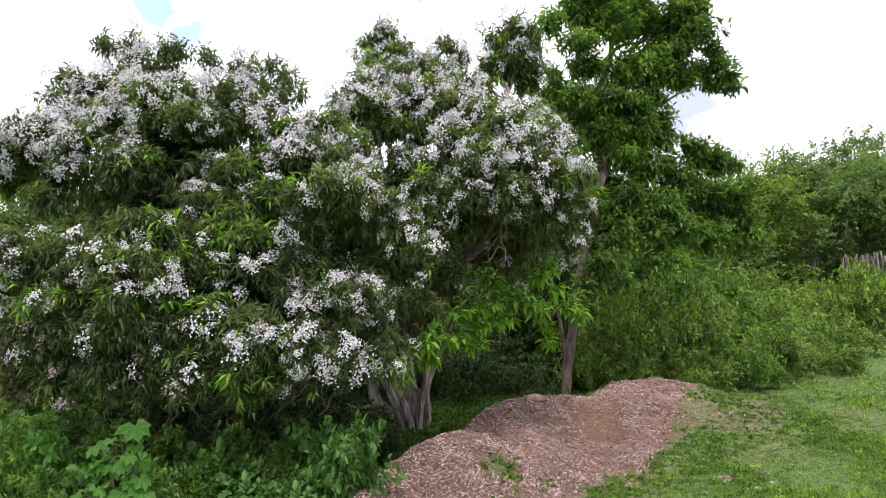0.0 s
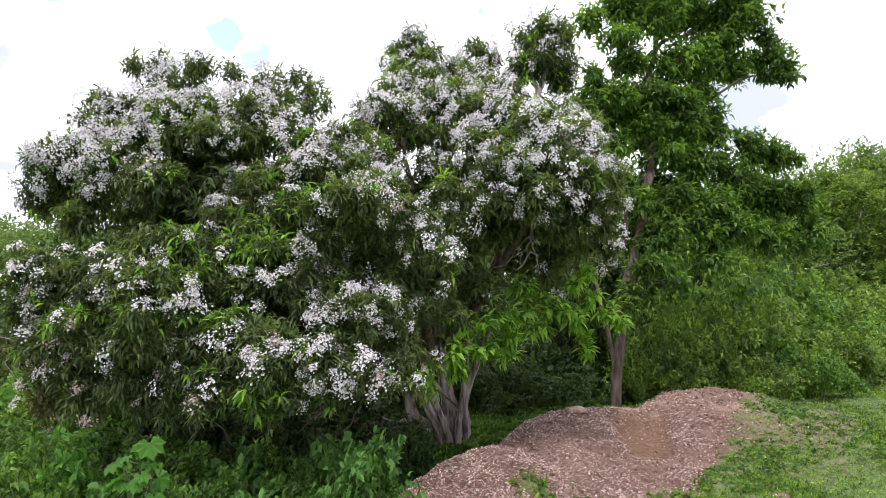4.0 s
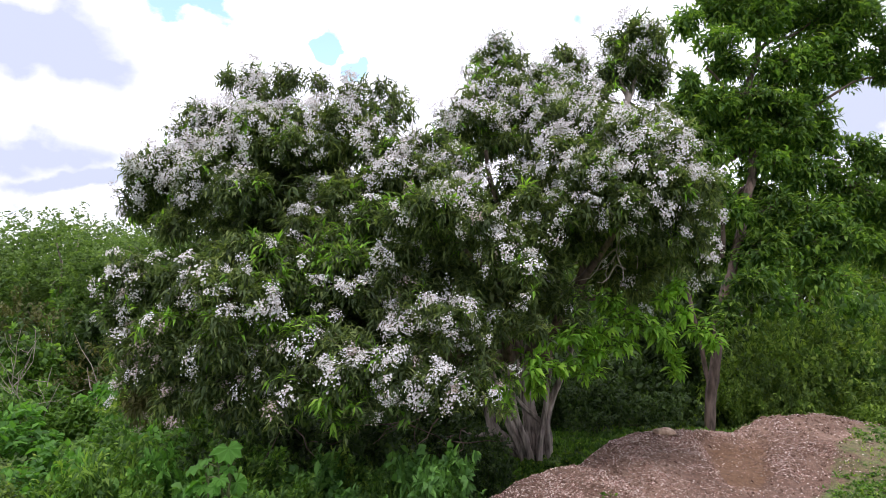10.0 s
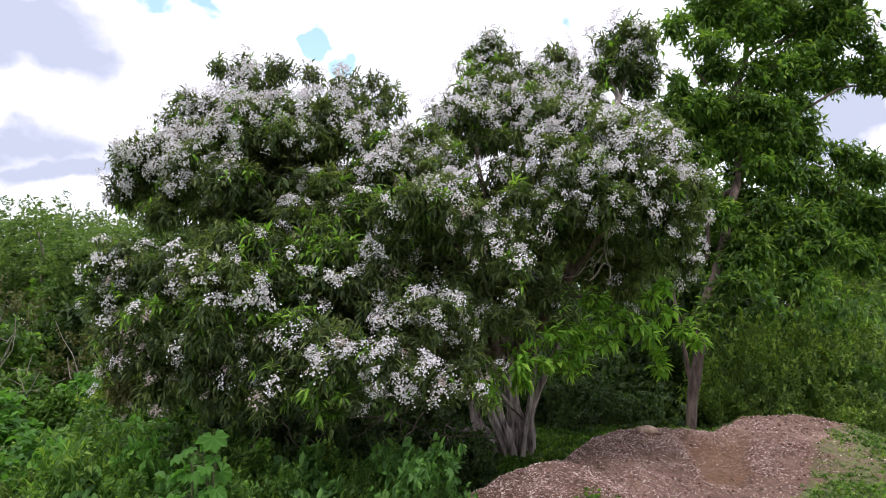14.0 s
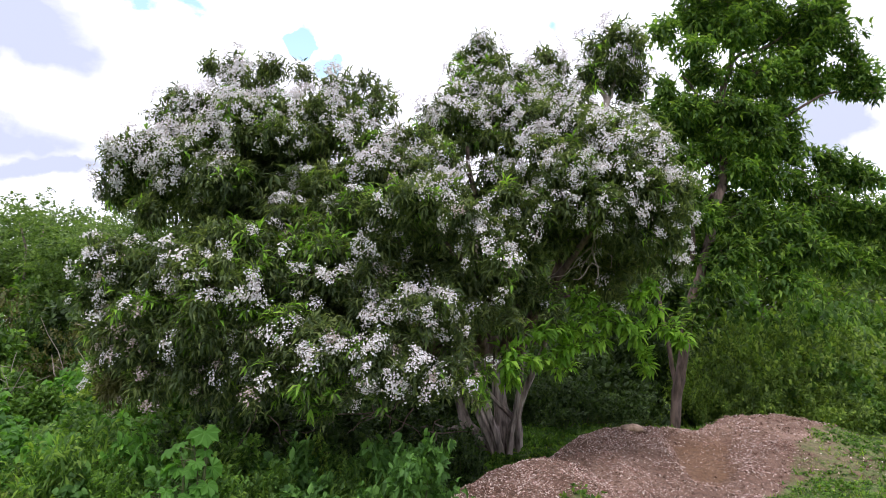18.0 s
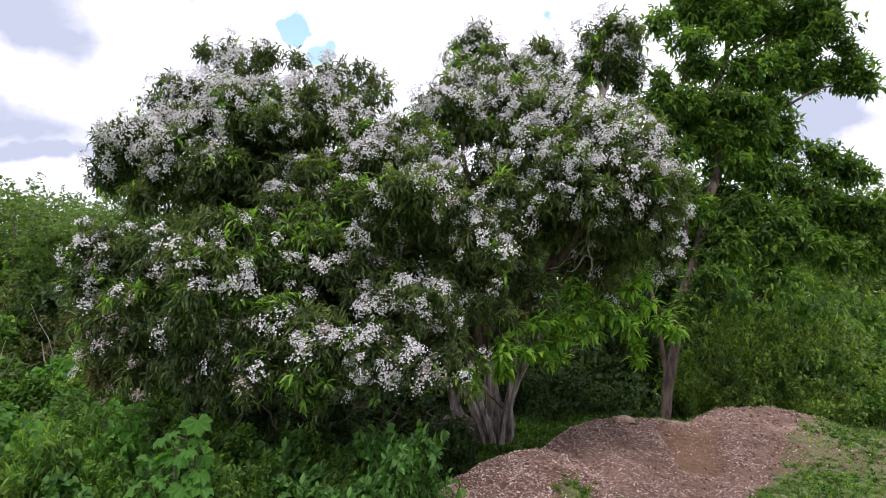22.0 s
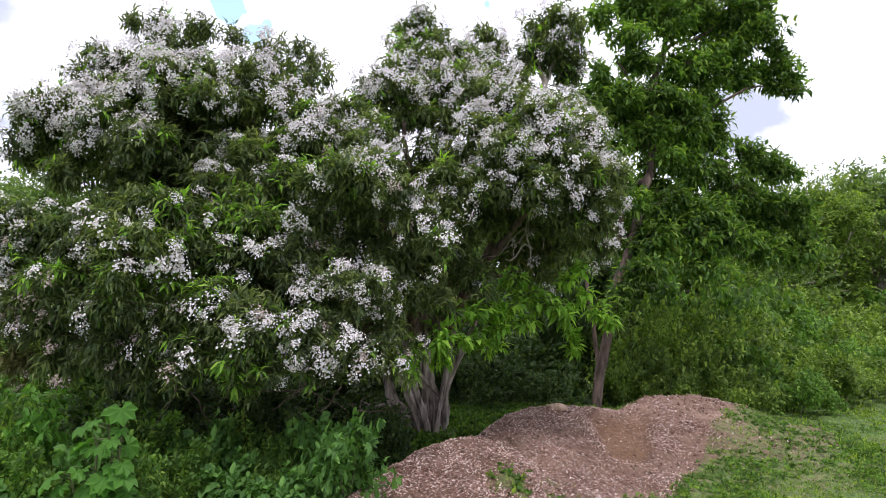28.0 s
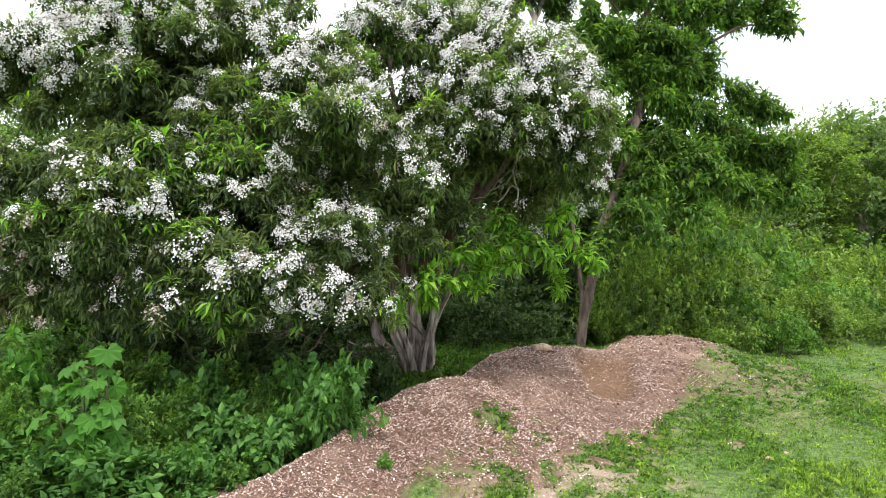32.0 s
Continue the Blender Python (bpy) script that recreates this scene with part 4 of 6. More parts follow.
bough(-0.40, 7.30, 3.93, 0.16, 0.12, 0.1)
bough(-0.62, 7.30, 3.90, 0.14, 0.12, 0.15)
bough(-0.36, 7.20, 3.64, 0.12, 0.06, 0.3)

# leaves deep in the crown, round the limbs
bough(-2.6, 7.4, 2.9, 1.35, 0.95, 0, "fill", "inner_foliage")
bough(-2.2, 7.0, 1.8, 1.2, 0.5, 0, "fill", "inner_foliage")
bough(-0.6, 6.8, 2.5, 0.8, 0.5, 0, "fill", "inner_foliage")
bough(-1.5, 7.6, 3.3, 0.9, 0.5, 0, "fill", "inner_foliage")
bough(-3.2, 6.7, 2.2, 0.8, 0.7, 0, "fill", "inner_foliage")
bough(-1.2, 7.2, 2.3, 1.2, 0.6, 0, "fill", "inner_foliage")
bough(0.75, 7.3, 3.2, 0.8, 0.55, 0, "fill", "inner_foliage")
bough(1.0, 8.4, 2.7, 0.7, 0.5, 0, "fill", "inner_foliage")

bough(-0.57, 8.60, 4.51, 0.66, 0.33, 0, "fill", "inner_foliage")
bough(0.36, 8.40, 4.44, 0.71, 0.35, 0, "fill", "inner_foliage")
bough(1.07, 8.00, 3.97, 0.67, 0.47, 0, "fill", "inner_foliage")
bough(1.48, 7.80, 3.32, 0.39, 0.45, 0, "fill", "inner_foliage")
bough(-0.13, 7.80, 3.33, 0.72, 0.33, 0, "fill", "inner_foliage")
bough(-3.26, 8.00, 4.20, 0.98, 0.42, 0, "fill", "inner_foliage")
bough(-4.48, 7.90, 3.66, 0.62, 0.38, 0, "fill", "inner_foliage")
bough(-1.73, 7.80, 3.81, 0.53, 0.33, 0, "fill", "inner_foliage")

# fresh shoots low on the side of the mound
def fresh_bough(x, y, z, rx, rz):
    """A spray of large bright young leaves, with a blossom here and there elsewhere on the tree."""
    ry = 0.9 * max(rx, rz)
    area = 4 * math.pi * (rx * ry + rx * rz + ry * rz) / 3
    n = max(6, int(area * 42))
    tips, outs = shell((x, y, z), (rx, ry, rz), n, 0.3)
    axes = unit(outs * 0.7 + np.array((0, 0, 0.3)) + rng.normal(0, 0.3, (n, 3)))
    green = leaves("fresh_foliage", BROAD_LANCE, *shoot_leaves(tips - BASE, axes, 9, 0.145, 0.13, 0.85, 0.55), LEAF_FRESH, tree, "bright green young leaves")
    root = np.array((x, y, z)) + (tips - np.array((x, y, z))) * 0.1 - np.array((0, 0, 0.3 * rz))
    mesh_object("twig_spray", *twig_mesh(root - BASE, tips - BASE, 0.005), STEM_GREEN, green)


fresh_bough(0.57, 6.97, 2.17, 0.20, 0.08)
fresh_bough(0.68, 6.94, 2.01, 0.19, 0.10)
fresh_bough(0.90, 6.91, 1.92, 0.23, 0.10)
fresh_bough(1.17, 7.18, 2.18, 0.16, 0.09)
fresh_bough(1.28, 7.16, 2.31, 0.11, 0.08)
fresh_bough(1.07, 6.93, 1.83, 0.19, 0.10)
fresh_bough(1.33, 7.14, 2.01, 0.14, 0.10)
fresh_bough(1.46, 7.18, 1.84, 0.16, 0.08)
fresh_bough(1.59, 7.14, 1.73, 0.08, 0.04)
fresh_bough(1.18, 7.13, 1.61, 0.08, 0.06)
fresh_bough(1.21, 7.17, 1.46, 0.06, 0.08)
fresh_bough(0.66, 6.84, 1.73, 0.16, 0.07)
fresh_bough(0.32, 6.67, 1.67, 0.19, 0.10)
fresh_bough(0.15, 6.54, 1.83, 0.24, 0.10)
fresh_bough(-0.17, 6.24, 1.67, 0.12, 0.07)
fresh_bough(-0.17, 6.23, 1.54, 0.18, 0.08)
fresh_bough(0.10, 6.48, 1.57, 0.18, 0.07)
fresh_bough(0.33, 6.63, 1.48, 0.13, 0.05)
fresh_bough(-0.40, 5.83, 1.43, 0.14, 0.08)
fresh_bough(-0.22, 6.26, 1.41, 0.15, 0.06)
fresh_bough(-0.45, 5.87, 1.31, 0.09, 0.05)
fresh_bough(0.47, 6.78, 1.87, 0.17, 0.09)

tips, outs = (np.concatenate([t[i] for t in young_tips]) for i in range(2))
tagged(leaves("young_leaves", LANCE, *shoot_leaves(tips, outs, 8, 0.13, 0.12), LEAF_FRESH, tree, "scattered yellow-green young leaves"), kind="stuff")

heads = [flower_cluster_mesh("blossom", rng.uniform(0.065, 0.095), int(rng.integers(60, 95)), PETAL, 100 + i) for i in range(8)]
old_heads = [flower_cluster_mesh("blossom", 0.075, 60, PETAL_OLD, 200 + i) for i in range(3)]
flower_spots.sort(key=lambda s: s[1])
rest_heads = []
for i, (x, y, z, ox, oy, oz, fading) in enumerate(flower_spots):
    withered = rng.random() < (0.6 if fading else 0.06)
    src = (old_heads if withered else heads)[int(rng.integers(0, 3 if withered else 8))]
    q = Vector((ox, oy, oz + 0.5)).to_track_quat("Z", "Y").to_matrix().to_4x4()
    m = Matrix.Translation(Vector((x, y, z)) - Vector(BASE)) @ q @ pose(0, 0, 0, 0, 0, rng.uniform(0, 360)) @ Matrix.Scale(rng.uniform(0.7, 1.25), 4)
    if i < 300:
        ob = new("blossom", src.data)
        ob.parent, ob.matrix_local = tree, m
        tagged(ob, "withered brownish flower cluster" if withered else "white flower cluster")
    else:
        co = np.empty(len(src.data.vertices) * 3, np.float32)
        src.data.vertices.foreach_get("co", co)
        mm = np.array(m)
        rest_heads.append((co.reshape(-1, 3) @ mm[:3, :3].T + mm[:3, 3], np.array([p.vertices[:] for p in src.data.polygons])))
if rest_heads:
    tagged(mesh_object("flower_clusters_upper_crown", *merged(rest_heads), PETAL, tree), kind="stuff")
for ob in heads + old_heads:
    bpy.data.objects.remove(ob)

# trunk: ribbed stems that fan out of one foot, limbs that carry the crown
FOOT = np.array((-0.33, 8.4, 0.36))
def stem(name, points, radii, label=""):
    """A fluted grey stem through points given from the foot of the trunk."""
    p = np.array(points, float)
    t = np.linspace(0, len(p) - 1, 26)
    line = np.stack([np.interp(t, np.arange(len(p)), p[:, k]) for k in range(3)], 1)
    for _ in range(3):
        line[1:-1] = (line[:-2] + 2 * line[1:-1] + line[2:]) / 4
    line += FOOT
    girth = 0.84 * np.interp(t, np.linspace(0, len(p) - 1, len(radii)), radii)
    sides = 18
    tan = unit(np.gradient(line, axis=0))
    a = unit(np.cross(tan, np.array((0.31, 0.95, 0.08))))
    b = np.cross(tan, a)
    ang = np.linspace(0, 2 * np.pi, sides, endpoint=False)
    flute = 1 + 0.24 * np.sin(4 * ang + rng.uniform(0, 6))[None] + 0.12 * np.sin(7 * ang[None] + rng.uniform(0, 6) + 0.7 * np.sin(3 * t)[:, None]) + rng.normal(0, 0.04, (26, sides))
    r = girth[:, None] * flute
    v = line[:, None] + r[..., None] * (np.cos(ang)[None, :, None] * a[:, None] + np.sin(ang)[None, :, None] * b[:, None])
    q = np.array([(i * sides + j, i * sides + (j + 1) % sides, (i + 1) * sides + (j + 1) % sides, (i + 1) * sides + j) for i in range(25) for j in range(sides)])
    mesh_object(name, v.reshape(-1, 3) - BASE, q, BARK, tree, label, True)


stem("trunk", ((0.03, 0.04, -0.3), (0.02, 0.03, -0.05), (0.01, 0.05, 0.2), (0.0, 0.08, 0.45)), (0.16, 0.15, 0.1, 0.05), "fluted grey foot of the trunk")
stem("trunk_stem", ((0.0, 0, -0.2), (-0.05, -0.02, 0.0), (-0.22, -0.08, 0.17), (-0.38, -0.1, 0.32), (-0.43, -0.05, 0.46), (-0.52, 0, 0.8), (-0.8, -0.2, 1.3)), (0.1, 0.09, 0.085, 0.075, 0.06, 0.05, 0.04))
stem("broken_branch", ((-0.36, -0.08, 0.3), (-0.5, -0.14, 0.32), (-0.62, -0.16, 0.3), (-0.78, -0.15, 0.37)), (0.035, 0.028, 0.02, 0.008))
stem("trunk_stem", ((0.0, -0.06, -0.2), (-0.04, -0.1, 0.05), (-0.12, -0.14, 0.25), (-0.24, -0.15, 0.5), (-0.33, -0.1, 0.8), (-0.5, -0.1, 1.3)), (0.1, 0.085, 0.07, 0.065, 0.055, 0.045))
stem("trunk_stem", ((0.04, -0.1, -0.15), (0.01, -0.15, 0.1), (-0.05, -0.17, 0.3), (-0.13, -0.15, 0.52), (-0.16, -0.1, 0.8), (-0.2, -0.1, 1.35)), (0.055, 0.05, 0.045, 0.04, 0.035, 0.03))
stem("trunk_stem", ((0.06, 0.1, -0.2), (0.06, 0.1, 0.1), (0.04, 0.1, 0.35), (0.0, 0.08, 0.65), (-0.05, 0.05, 1.4)), (0.13, 0.12, 0.1, 0.085, 0.06))
stem("trunk_stem", ((0.17, 0.0, -0.2), (0.2, 0, 0.05), (0.21, -0.03, 0.3), (0.2, -0.05, 0.42), (0.29, -0.05, 0.7), (0.43, -0.05, 0.97), (0.62, -0.1, 1.45)), (0.085, 0.085, 0.078, 0.06, 0.045, 0.038, 0.03))
stem("trunk_stem", ((0.1, -0.1, -0.15), (0.12, -0.12, 0.05), (0.14, -0.12, 0.25), (0.19, -0.13, 0.45), (0.24, -0.12, 0.75), (0.32, -0.1, 1.2)), (0.05, 0.045, 0.04, 0.034, 0.028, 0.02))
stem("trunk_stem", ((0.17, -0.04, 0.42), (0.08, -0.08, 0.52), (-0.02, -0.1, 0.6), (-0.12, -0.12, 0.74)), (0.036, 0.03, 0.026, 0.02))
stem("trunk_stem", ((-0.1, 0.14, -0.1), (-0.16, 0.15, 0.3), (-0.2, 0.2, 0.6), (-0.3, 0.2, 1.3)), (0.08, 0.07, 0.06, 0.05))
for x, y, z in ((-3.4, 7.2, 3.9), (-2.6, 6.8, 4.2), (-2.0, 7.2, 4.0), (-0.6, 8.3, 4.9), (0.3, 8.5, 4.9), (-0.6, 7.1, 3.8), (0.3, 6.6, 3.3), (1.0, 6.6, 3.2), (-3.4, 6.0, 2.2), (-2.3, 5.9, 2.3),
                (-1.3, 5.8, 1.8), (-0.7, 5.8, 2.6), (-3.4, 6.0, 1.6), (-2.1, 5.7, 1.5), (0.9, 7.5, 2.0)):
    a = FOOT + np.array((np.clip(x * 0.22, -0.7, 0.45), (y - 8.4) * 0.2, 1.2))
    limb("limb", a, (x, y, z), 0.07, 0.018, BARK_PINK, tree, 9, 8, 0.04, 0.25)
limb("limb", FOOT + np.array((0.45, -0.1, 1.3)), (0.93, 7.95, 4.1), 0.07, 0.045, BARK_PINK, tree, 8, 8, 0.02)
limb("limb", (0.93, 7.95, 4.1), (1.0, 7.9, 4.55), 0.045, 0.04, BARK, tree, 5, 8, 0.01)
limb("limb", (1.0, 7.9, 4.52), (0.82, 7.9, 4.95), 0.035, 0.015, BARK, tree, 6, 7, 0.03)
limb("limb", (1.0, 7.9, 4.52), (1.22, 7.95, 4.95), 0.034, 0.015, BARK, tree, 6, 7, 0.03)
limb("limb", (0.78, 7.9, 4.8), (0.66, 7.85, 4.85), 0.015, 0.01, BARK, tree, 4, 6, 0.03)
# bare grey twigs under the crown
for i in range(16):
    a = np.array((0.75, 7.2, 2.75)) + rng.normal(0, 0.12, 3)
    b = a + np.array((rng.uniform(-0.75, 0.4), rng.uniform(-0.3, 0.2), rng.uniform(-0.55, 0.1)))
    limb("bare_twig", a, b, 0.011, 0.004, TWIG, tree, 7, 5, 0.09)
for i in range(14):
    a = np.array((rng.uniform(-2.6, -0.9), rng.uniform(6.2, 7.2), rng.uniform(0.9, 1.4)))
    limb("bare_twig", a, a + np.array((rng.uniform(-0.9, 0.9), rng.uniform(-0.5, 0.1), rng.uniform(-0.6, 0.1))), 0.007, 0.003, BARK_PINK, tree, 7, 5, 0.09)

# ---- the tall tree behind it ----
TBASE = np.array((1.96, 9.75, 0.4))
tall = thing("tall_tree", "tall bright green leafy tree with a slender leaning brown trunk", "tree", TBASE)


def tall_bough(x, y, z, rx, rz):
    ry = 0.95 * max(rx, rz)
    area = 4 * math.pi * (rx * ry + rx * rz + ry * rz) / 3
    for k in range(2):
        c = np.array((x, y, z)) + rng.normal(0, 0.22, 3) * np.array((rx, ry, rz))
        n = int(area * 36)
        tips, outs = shell(c, np.array((rx, ry, rz)) * rng.uniform(0.7, 0.95), n, 0.35)
        axes = unit(outs * 0.7 + np.array((0, 0, 0.35)) + rng.normal(0, 0.35, (n, 3)))
        green = leaves("foliage", BROAD_LANCE, *shoot_leaves(tips - TBASE, axes, 8, 0.138, 0.2, 0.9, 0.35), LEAF_TALL, tall)
        some = rng.random(n) < 0.3
        mesh_object("twig_spray", *twig_mesh(c + (tips[some] - c) * 0.1 - TBASE, tips[some] - TBASE, 0.006), BARK_PINK, green)


tall_bough(2.26, 10.38, 6.41, 0.30, 0.30)
tall_bough(2.66, 10.59, 6.68, 0.44, 0.35)
tall_bough(2.50, 10.32, 6.03, 0.34, 0.26)
tall_bough(3.21, 10.74, 6.36, 0.53, 0.44)
tall_bough(2.99, 10.81, 7.24, 0.54, 0.45)
tall_bough(3.59, 10.81, 6.84, 0.54, 0.45)
tall_bough(3.92, 10.95, 7.56, 0.64, 0.45)
tall_bough(3.22, 10.97, 7.97, 0.64, 0.46)
tall_bough(4.23, 10.94, 6.70, 0.54, 0.40)
tall_bough(4.68, 10.97, 6.79, 0.45, 0.36)
tall_bough(4.84, 10.97, 6.41, 0.49, 0.31)
tall_bough(4.49, 10.97, 6.15, 0.49, 0.31)
tall_bough(5.17, 10.97, 6.17, 0.27, 0.22)
tall_bough(5.08, 10.98, 5.86, 0.40, 0.22)
tall_bough(5.41, 10.97, 5.67, 0.27, 0.16)
tall_bough(5.51, 10.95, 5.48, 0.21, 0.11)
tall_bough(5.15, 10.98, 5.49, 0.30, 0.12)
tall_bough(4.73, 10.98, 5.68, 0.40, 0.22)
tall_bough(3.91, 10.84, 5.92, 0.49, 0.40)
tall_bough(4.37, 10.94, 5.68, 0.36, 0.25)
tall_bough(3.45, 10.76, 5.72, 0.48, 0.40)
tall_bough(2.77, 10.46, 5.72, 0.43, 0.30)
tall_bough(2.15, 10.13, 5.35, 0.25, 0.34)
tall_bough(1.98, 10.10, 5.05, 0.20, 0.20)
tall_bough(2.35, 10.12, 5.09, 0.42, 0.25)
tall_bough(3.03, 10.52, 5.12, 0.52, 0.26)
tall_bough(3.47, 10.61, 5.05, 0.43, 0.26)
tall_bough(4.00, 10.88, 5.30, 0.35, 0.31)
tall_bough(4.02, 10.75, 4.81, 0.33, 0.26)
tall_bough(4.07, 10.66, 4.48, 0.26, 0.24)
tall_bough(2.09, 9.91, 4.57, 0.24, 0.24)
tall_bough(2.28, 10.06, 4.35, 0.28, 0.28)
tall_bough(2.93, 10.35, 4.55, 0.46, 0.27)
tall_bough(3.53, 10.58, 4.60, 0.43, 0.30)
tall_bough(3.19, 10.46, 4.18, 0.42, 0.27)
tall_bough(3.69, 10.59, 4.08, 0.47, 0.34)
tall_bough(4.20, 10.64, 4.04, 0.24, 0.29)
tall_bough(4.65, 10.88, 4.48, 0.28, 0.21)
tall_bough(4.83, 10.95, 4.23, 0.46, 0.30)
tall_bough(5.14, 10.91, 4.04, 0.39, 0.30)
tall_bough(5.44, 10.87, 4.10, 0.16, 0.11)
tall_bough(4.43, 10.63, 3.65, 0.51, 0.38)
tall_bough(5.03, 10.89, 3.51, 0.52, 0.39)
tall_bough(5.44, 10.89, 3.51, 0.30, 0.39)
tall_bough(3.75, 10.34, 3.43, 0.50, 0.37)
tall_bough(3.16, 10.28, 3.51, 0.46, 0.33)
tall_bough(2.63, 9.96, 3.34, 0.24, 0.29)
tall_bough(2.47, 10.14, 2.95, 0.33, 0.29)
tall_bough(2.90, 9.98, 2.90, 0.48, 0.32)
tall_bough(3.47, 10.07, 2.91, 0.48, 0.36)
tall_bough(4.08, 10.22, 2.92, 0.49, 0.37)
tall_bough(4.80, 10.62, 2.88, 0.50, 0.38)
tall_bough(5.44, 10.93, 2.91, 0.39, 0.39)
tall_bough(2.79, 9.90, 2.53, 0.48, 0.24)
tall_bough(3.54, 10.06, 2.50, 0.48, 0.24)
tall_bough(2.46, 10.80, 4.94, 0.49, 0.49)
tall_bough(2.19, 10.60, 4.35, 0.39, 0.39)
tall_bough(3.24, 11.60, 5.44, 0.76, 0.57)
tall_bough(3.78, 11.60, 4.76, 0.85, 0.56)
tall_bough(3.56, 11.30, 3.49, 1.09, 0.64)
tall_bough(5.12, 11.90, 3.57, 1.04, 0.61)
tall_bough(3.10, 11.20, 3.84, 0.54, 0.27)
tall_bough(2.35, 9.90, 3.70, 0.27, 0.32)
tall_bough(2.12, 9.90, 4.03, 0.21, 0.24)
tall_bough(3.32, 11.40, 6.92, 0.57, 0.47)
tall_bough(4.11, 11.60, 6.79, 0.57, 0.38)
tall_bough(2.28, 9.40, 2.19, 0.23, 0.27)
tall_bough(2.57, 9.50, 2.50, 0.26, 0.21)
tall_bough(2.98, 10.60, 4.08, 0.19, 0.17)
tall_bough(4.03, 11.30, 6.00, 0.37, 0.28)
tall_bough(2.18, 9.35, 1.85, 0.12, 0.14)
limb("trunk", TBASE + np.array((0, 0, -0.3)), (2.22, 9.72, 1.95), 0.078, 0.06, BARK_PINK, tall, 12, 12, 0.012)
limb("trunk", (2.09, 9.76, 0.85), (1.88, 9.9, 2.4), 0.034, 0.024, BARK_PINK, tall, 8, 9, 0.02)
limb("trunk", (2.21, 9.72, 1.93), (2.55, 10.00, 2.82), 0.068, 0.064, BARK_PINK, tall, 8, 10, 0.012)
limb("trunk", (2.55, 10.00, 2.82), (2.97, 10.40, 3.96), 0.066, 0.06, BARK_PINK, tall, 8, 10, 0.012)
limb("trunk", (2.97, 10.40, 3.96), (3.4, 11.0, 7.4), 0.07, 0.02, BARK_PINK, tall, 10, 9, 0.02)
for a, b in (((2.6, 10.35, 3.7), (4.6, 10.9, 4.1)), ((2.75, 10.6, 4.3), (5.1, 11.1, 5.55)), ((2.9, 10.75, 5.0), (2.4, 10.2, 5.6)), ((3.1, 10.9, 5.8), (4.4, 11.1, 6.6)), ((2.4, 10.05, 2.8), (2.3, 10, 4.5))):
    limb("limb", a, b, 0.036, 0.012, BARK_PINK, tall, 8, 7, 0.03, 0.1)


# ---- shrubs and far trees ----
def bush_template(name, label, category, mat, shape, leaf, shoots, per, seed, dome=True):
    """A plant of radius 1 (a tree: 0.5) and height 1: leafy shoots that spring from a few thin stems; its parts are the stems and the foliage."""
    global rng
    rng = np.random.default_rng(seed)
    e = thing(name, label, category, (0, 0, 0))
    blobs = 13 if dome else 38
    d = random_dirs(blobs)
    if dome:
        d[:, 2] = np.abs(d[:, 2])
        c = d * rng.uniform(0.3, 0.72, (blobs, 1)) * np.array((1, 1, 0.85)) + np.array((0, 0, 0.12))
        rad = rng.uniform(0.2, 0.36, blobs)
    else:
        c = np.array((0, 0, 0.58)) + d * rng.uniform(0.16, 0.37, (blobs, 1)) * np.array((1, 1, 1.0))
        rad = rng.uniform(0.09, 0.17, blobs)
    which = rng.integers(0, blobs, shoots)
    tip, out = shell((0, 0, 0), (1, 1, 0.8), shoots, 0.7, 0.35)
    length = rng.uniform(0.5, 1.0, shoots)
    tip = c[which] + tip * rad[which][:, None] * rng.uniform(0.85, 1.35, (shoots, 1))
    root = tip - unit(tip - c[which] + np.array((0, 0, 0.12 * (1 if dome else 0.4)))) * (rad[which] * length)[:, None]
    t = np.linspace(0.15, 1.0, per)[None, :, None]
    pos = root[:, None] + (tip - root)[:, None] * t
    pos[..., 2] -= (t[..., 0] ** 2) * 0.06 * rad[which][:, None] / 0.3
    axis = unit(tip - root)[:, None].repeat(per, 1).reshape(-1, 3)
    pos = pos.reshape(-1, 3)
    n = len(pos)
    side = random_dirs(n) * np.array((1, 1, 0.4))
    side = unit(side - (side * axis).sum(1, keepdims=True) * axis)
    way = unit(axis * 0.55 + side + np.array((0, 0, -0.1)))
    face = unit(np.array((0, 0, 1.0)) + rng.normal(0, 0.35, (n, 3)))
    keep = pos[:, 2] > 0.02
    leaves("foliage", shape, pos[keep], way[keep], face[keep], (leaf * rng.uniform(0.6, 1.2, n))[keep], mat, e)
    if dome:
        for i in range(6):
            a = rng.uniform(0, 6.3)
            limb("stem", (0.06 * math.cos(a), 0.06 * math.sin(a), -0.05), tuple(c[i] * np.array((0.9, 0.9, 1))), 0.018, 0.006, TWIG if mat is LEAF_DRY else STEM_GREEN, e, 5, 5, 0.05)
    else:
        limb("trunk", (0, 0, -0.05), (0.02, 0.03, 0.6), 0.03, 0.015, BARK, e, 6, 8, 0.02)
        for i in range(6):
            limb("limb", (0, 0, 0.2 + 0.04 * i), tuple(c[i]), 0.012, 0.004, BARK, e, 5, 6, 0.04)
    return e


planted = {}


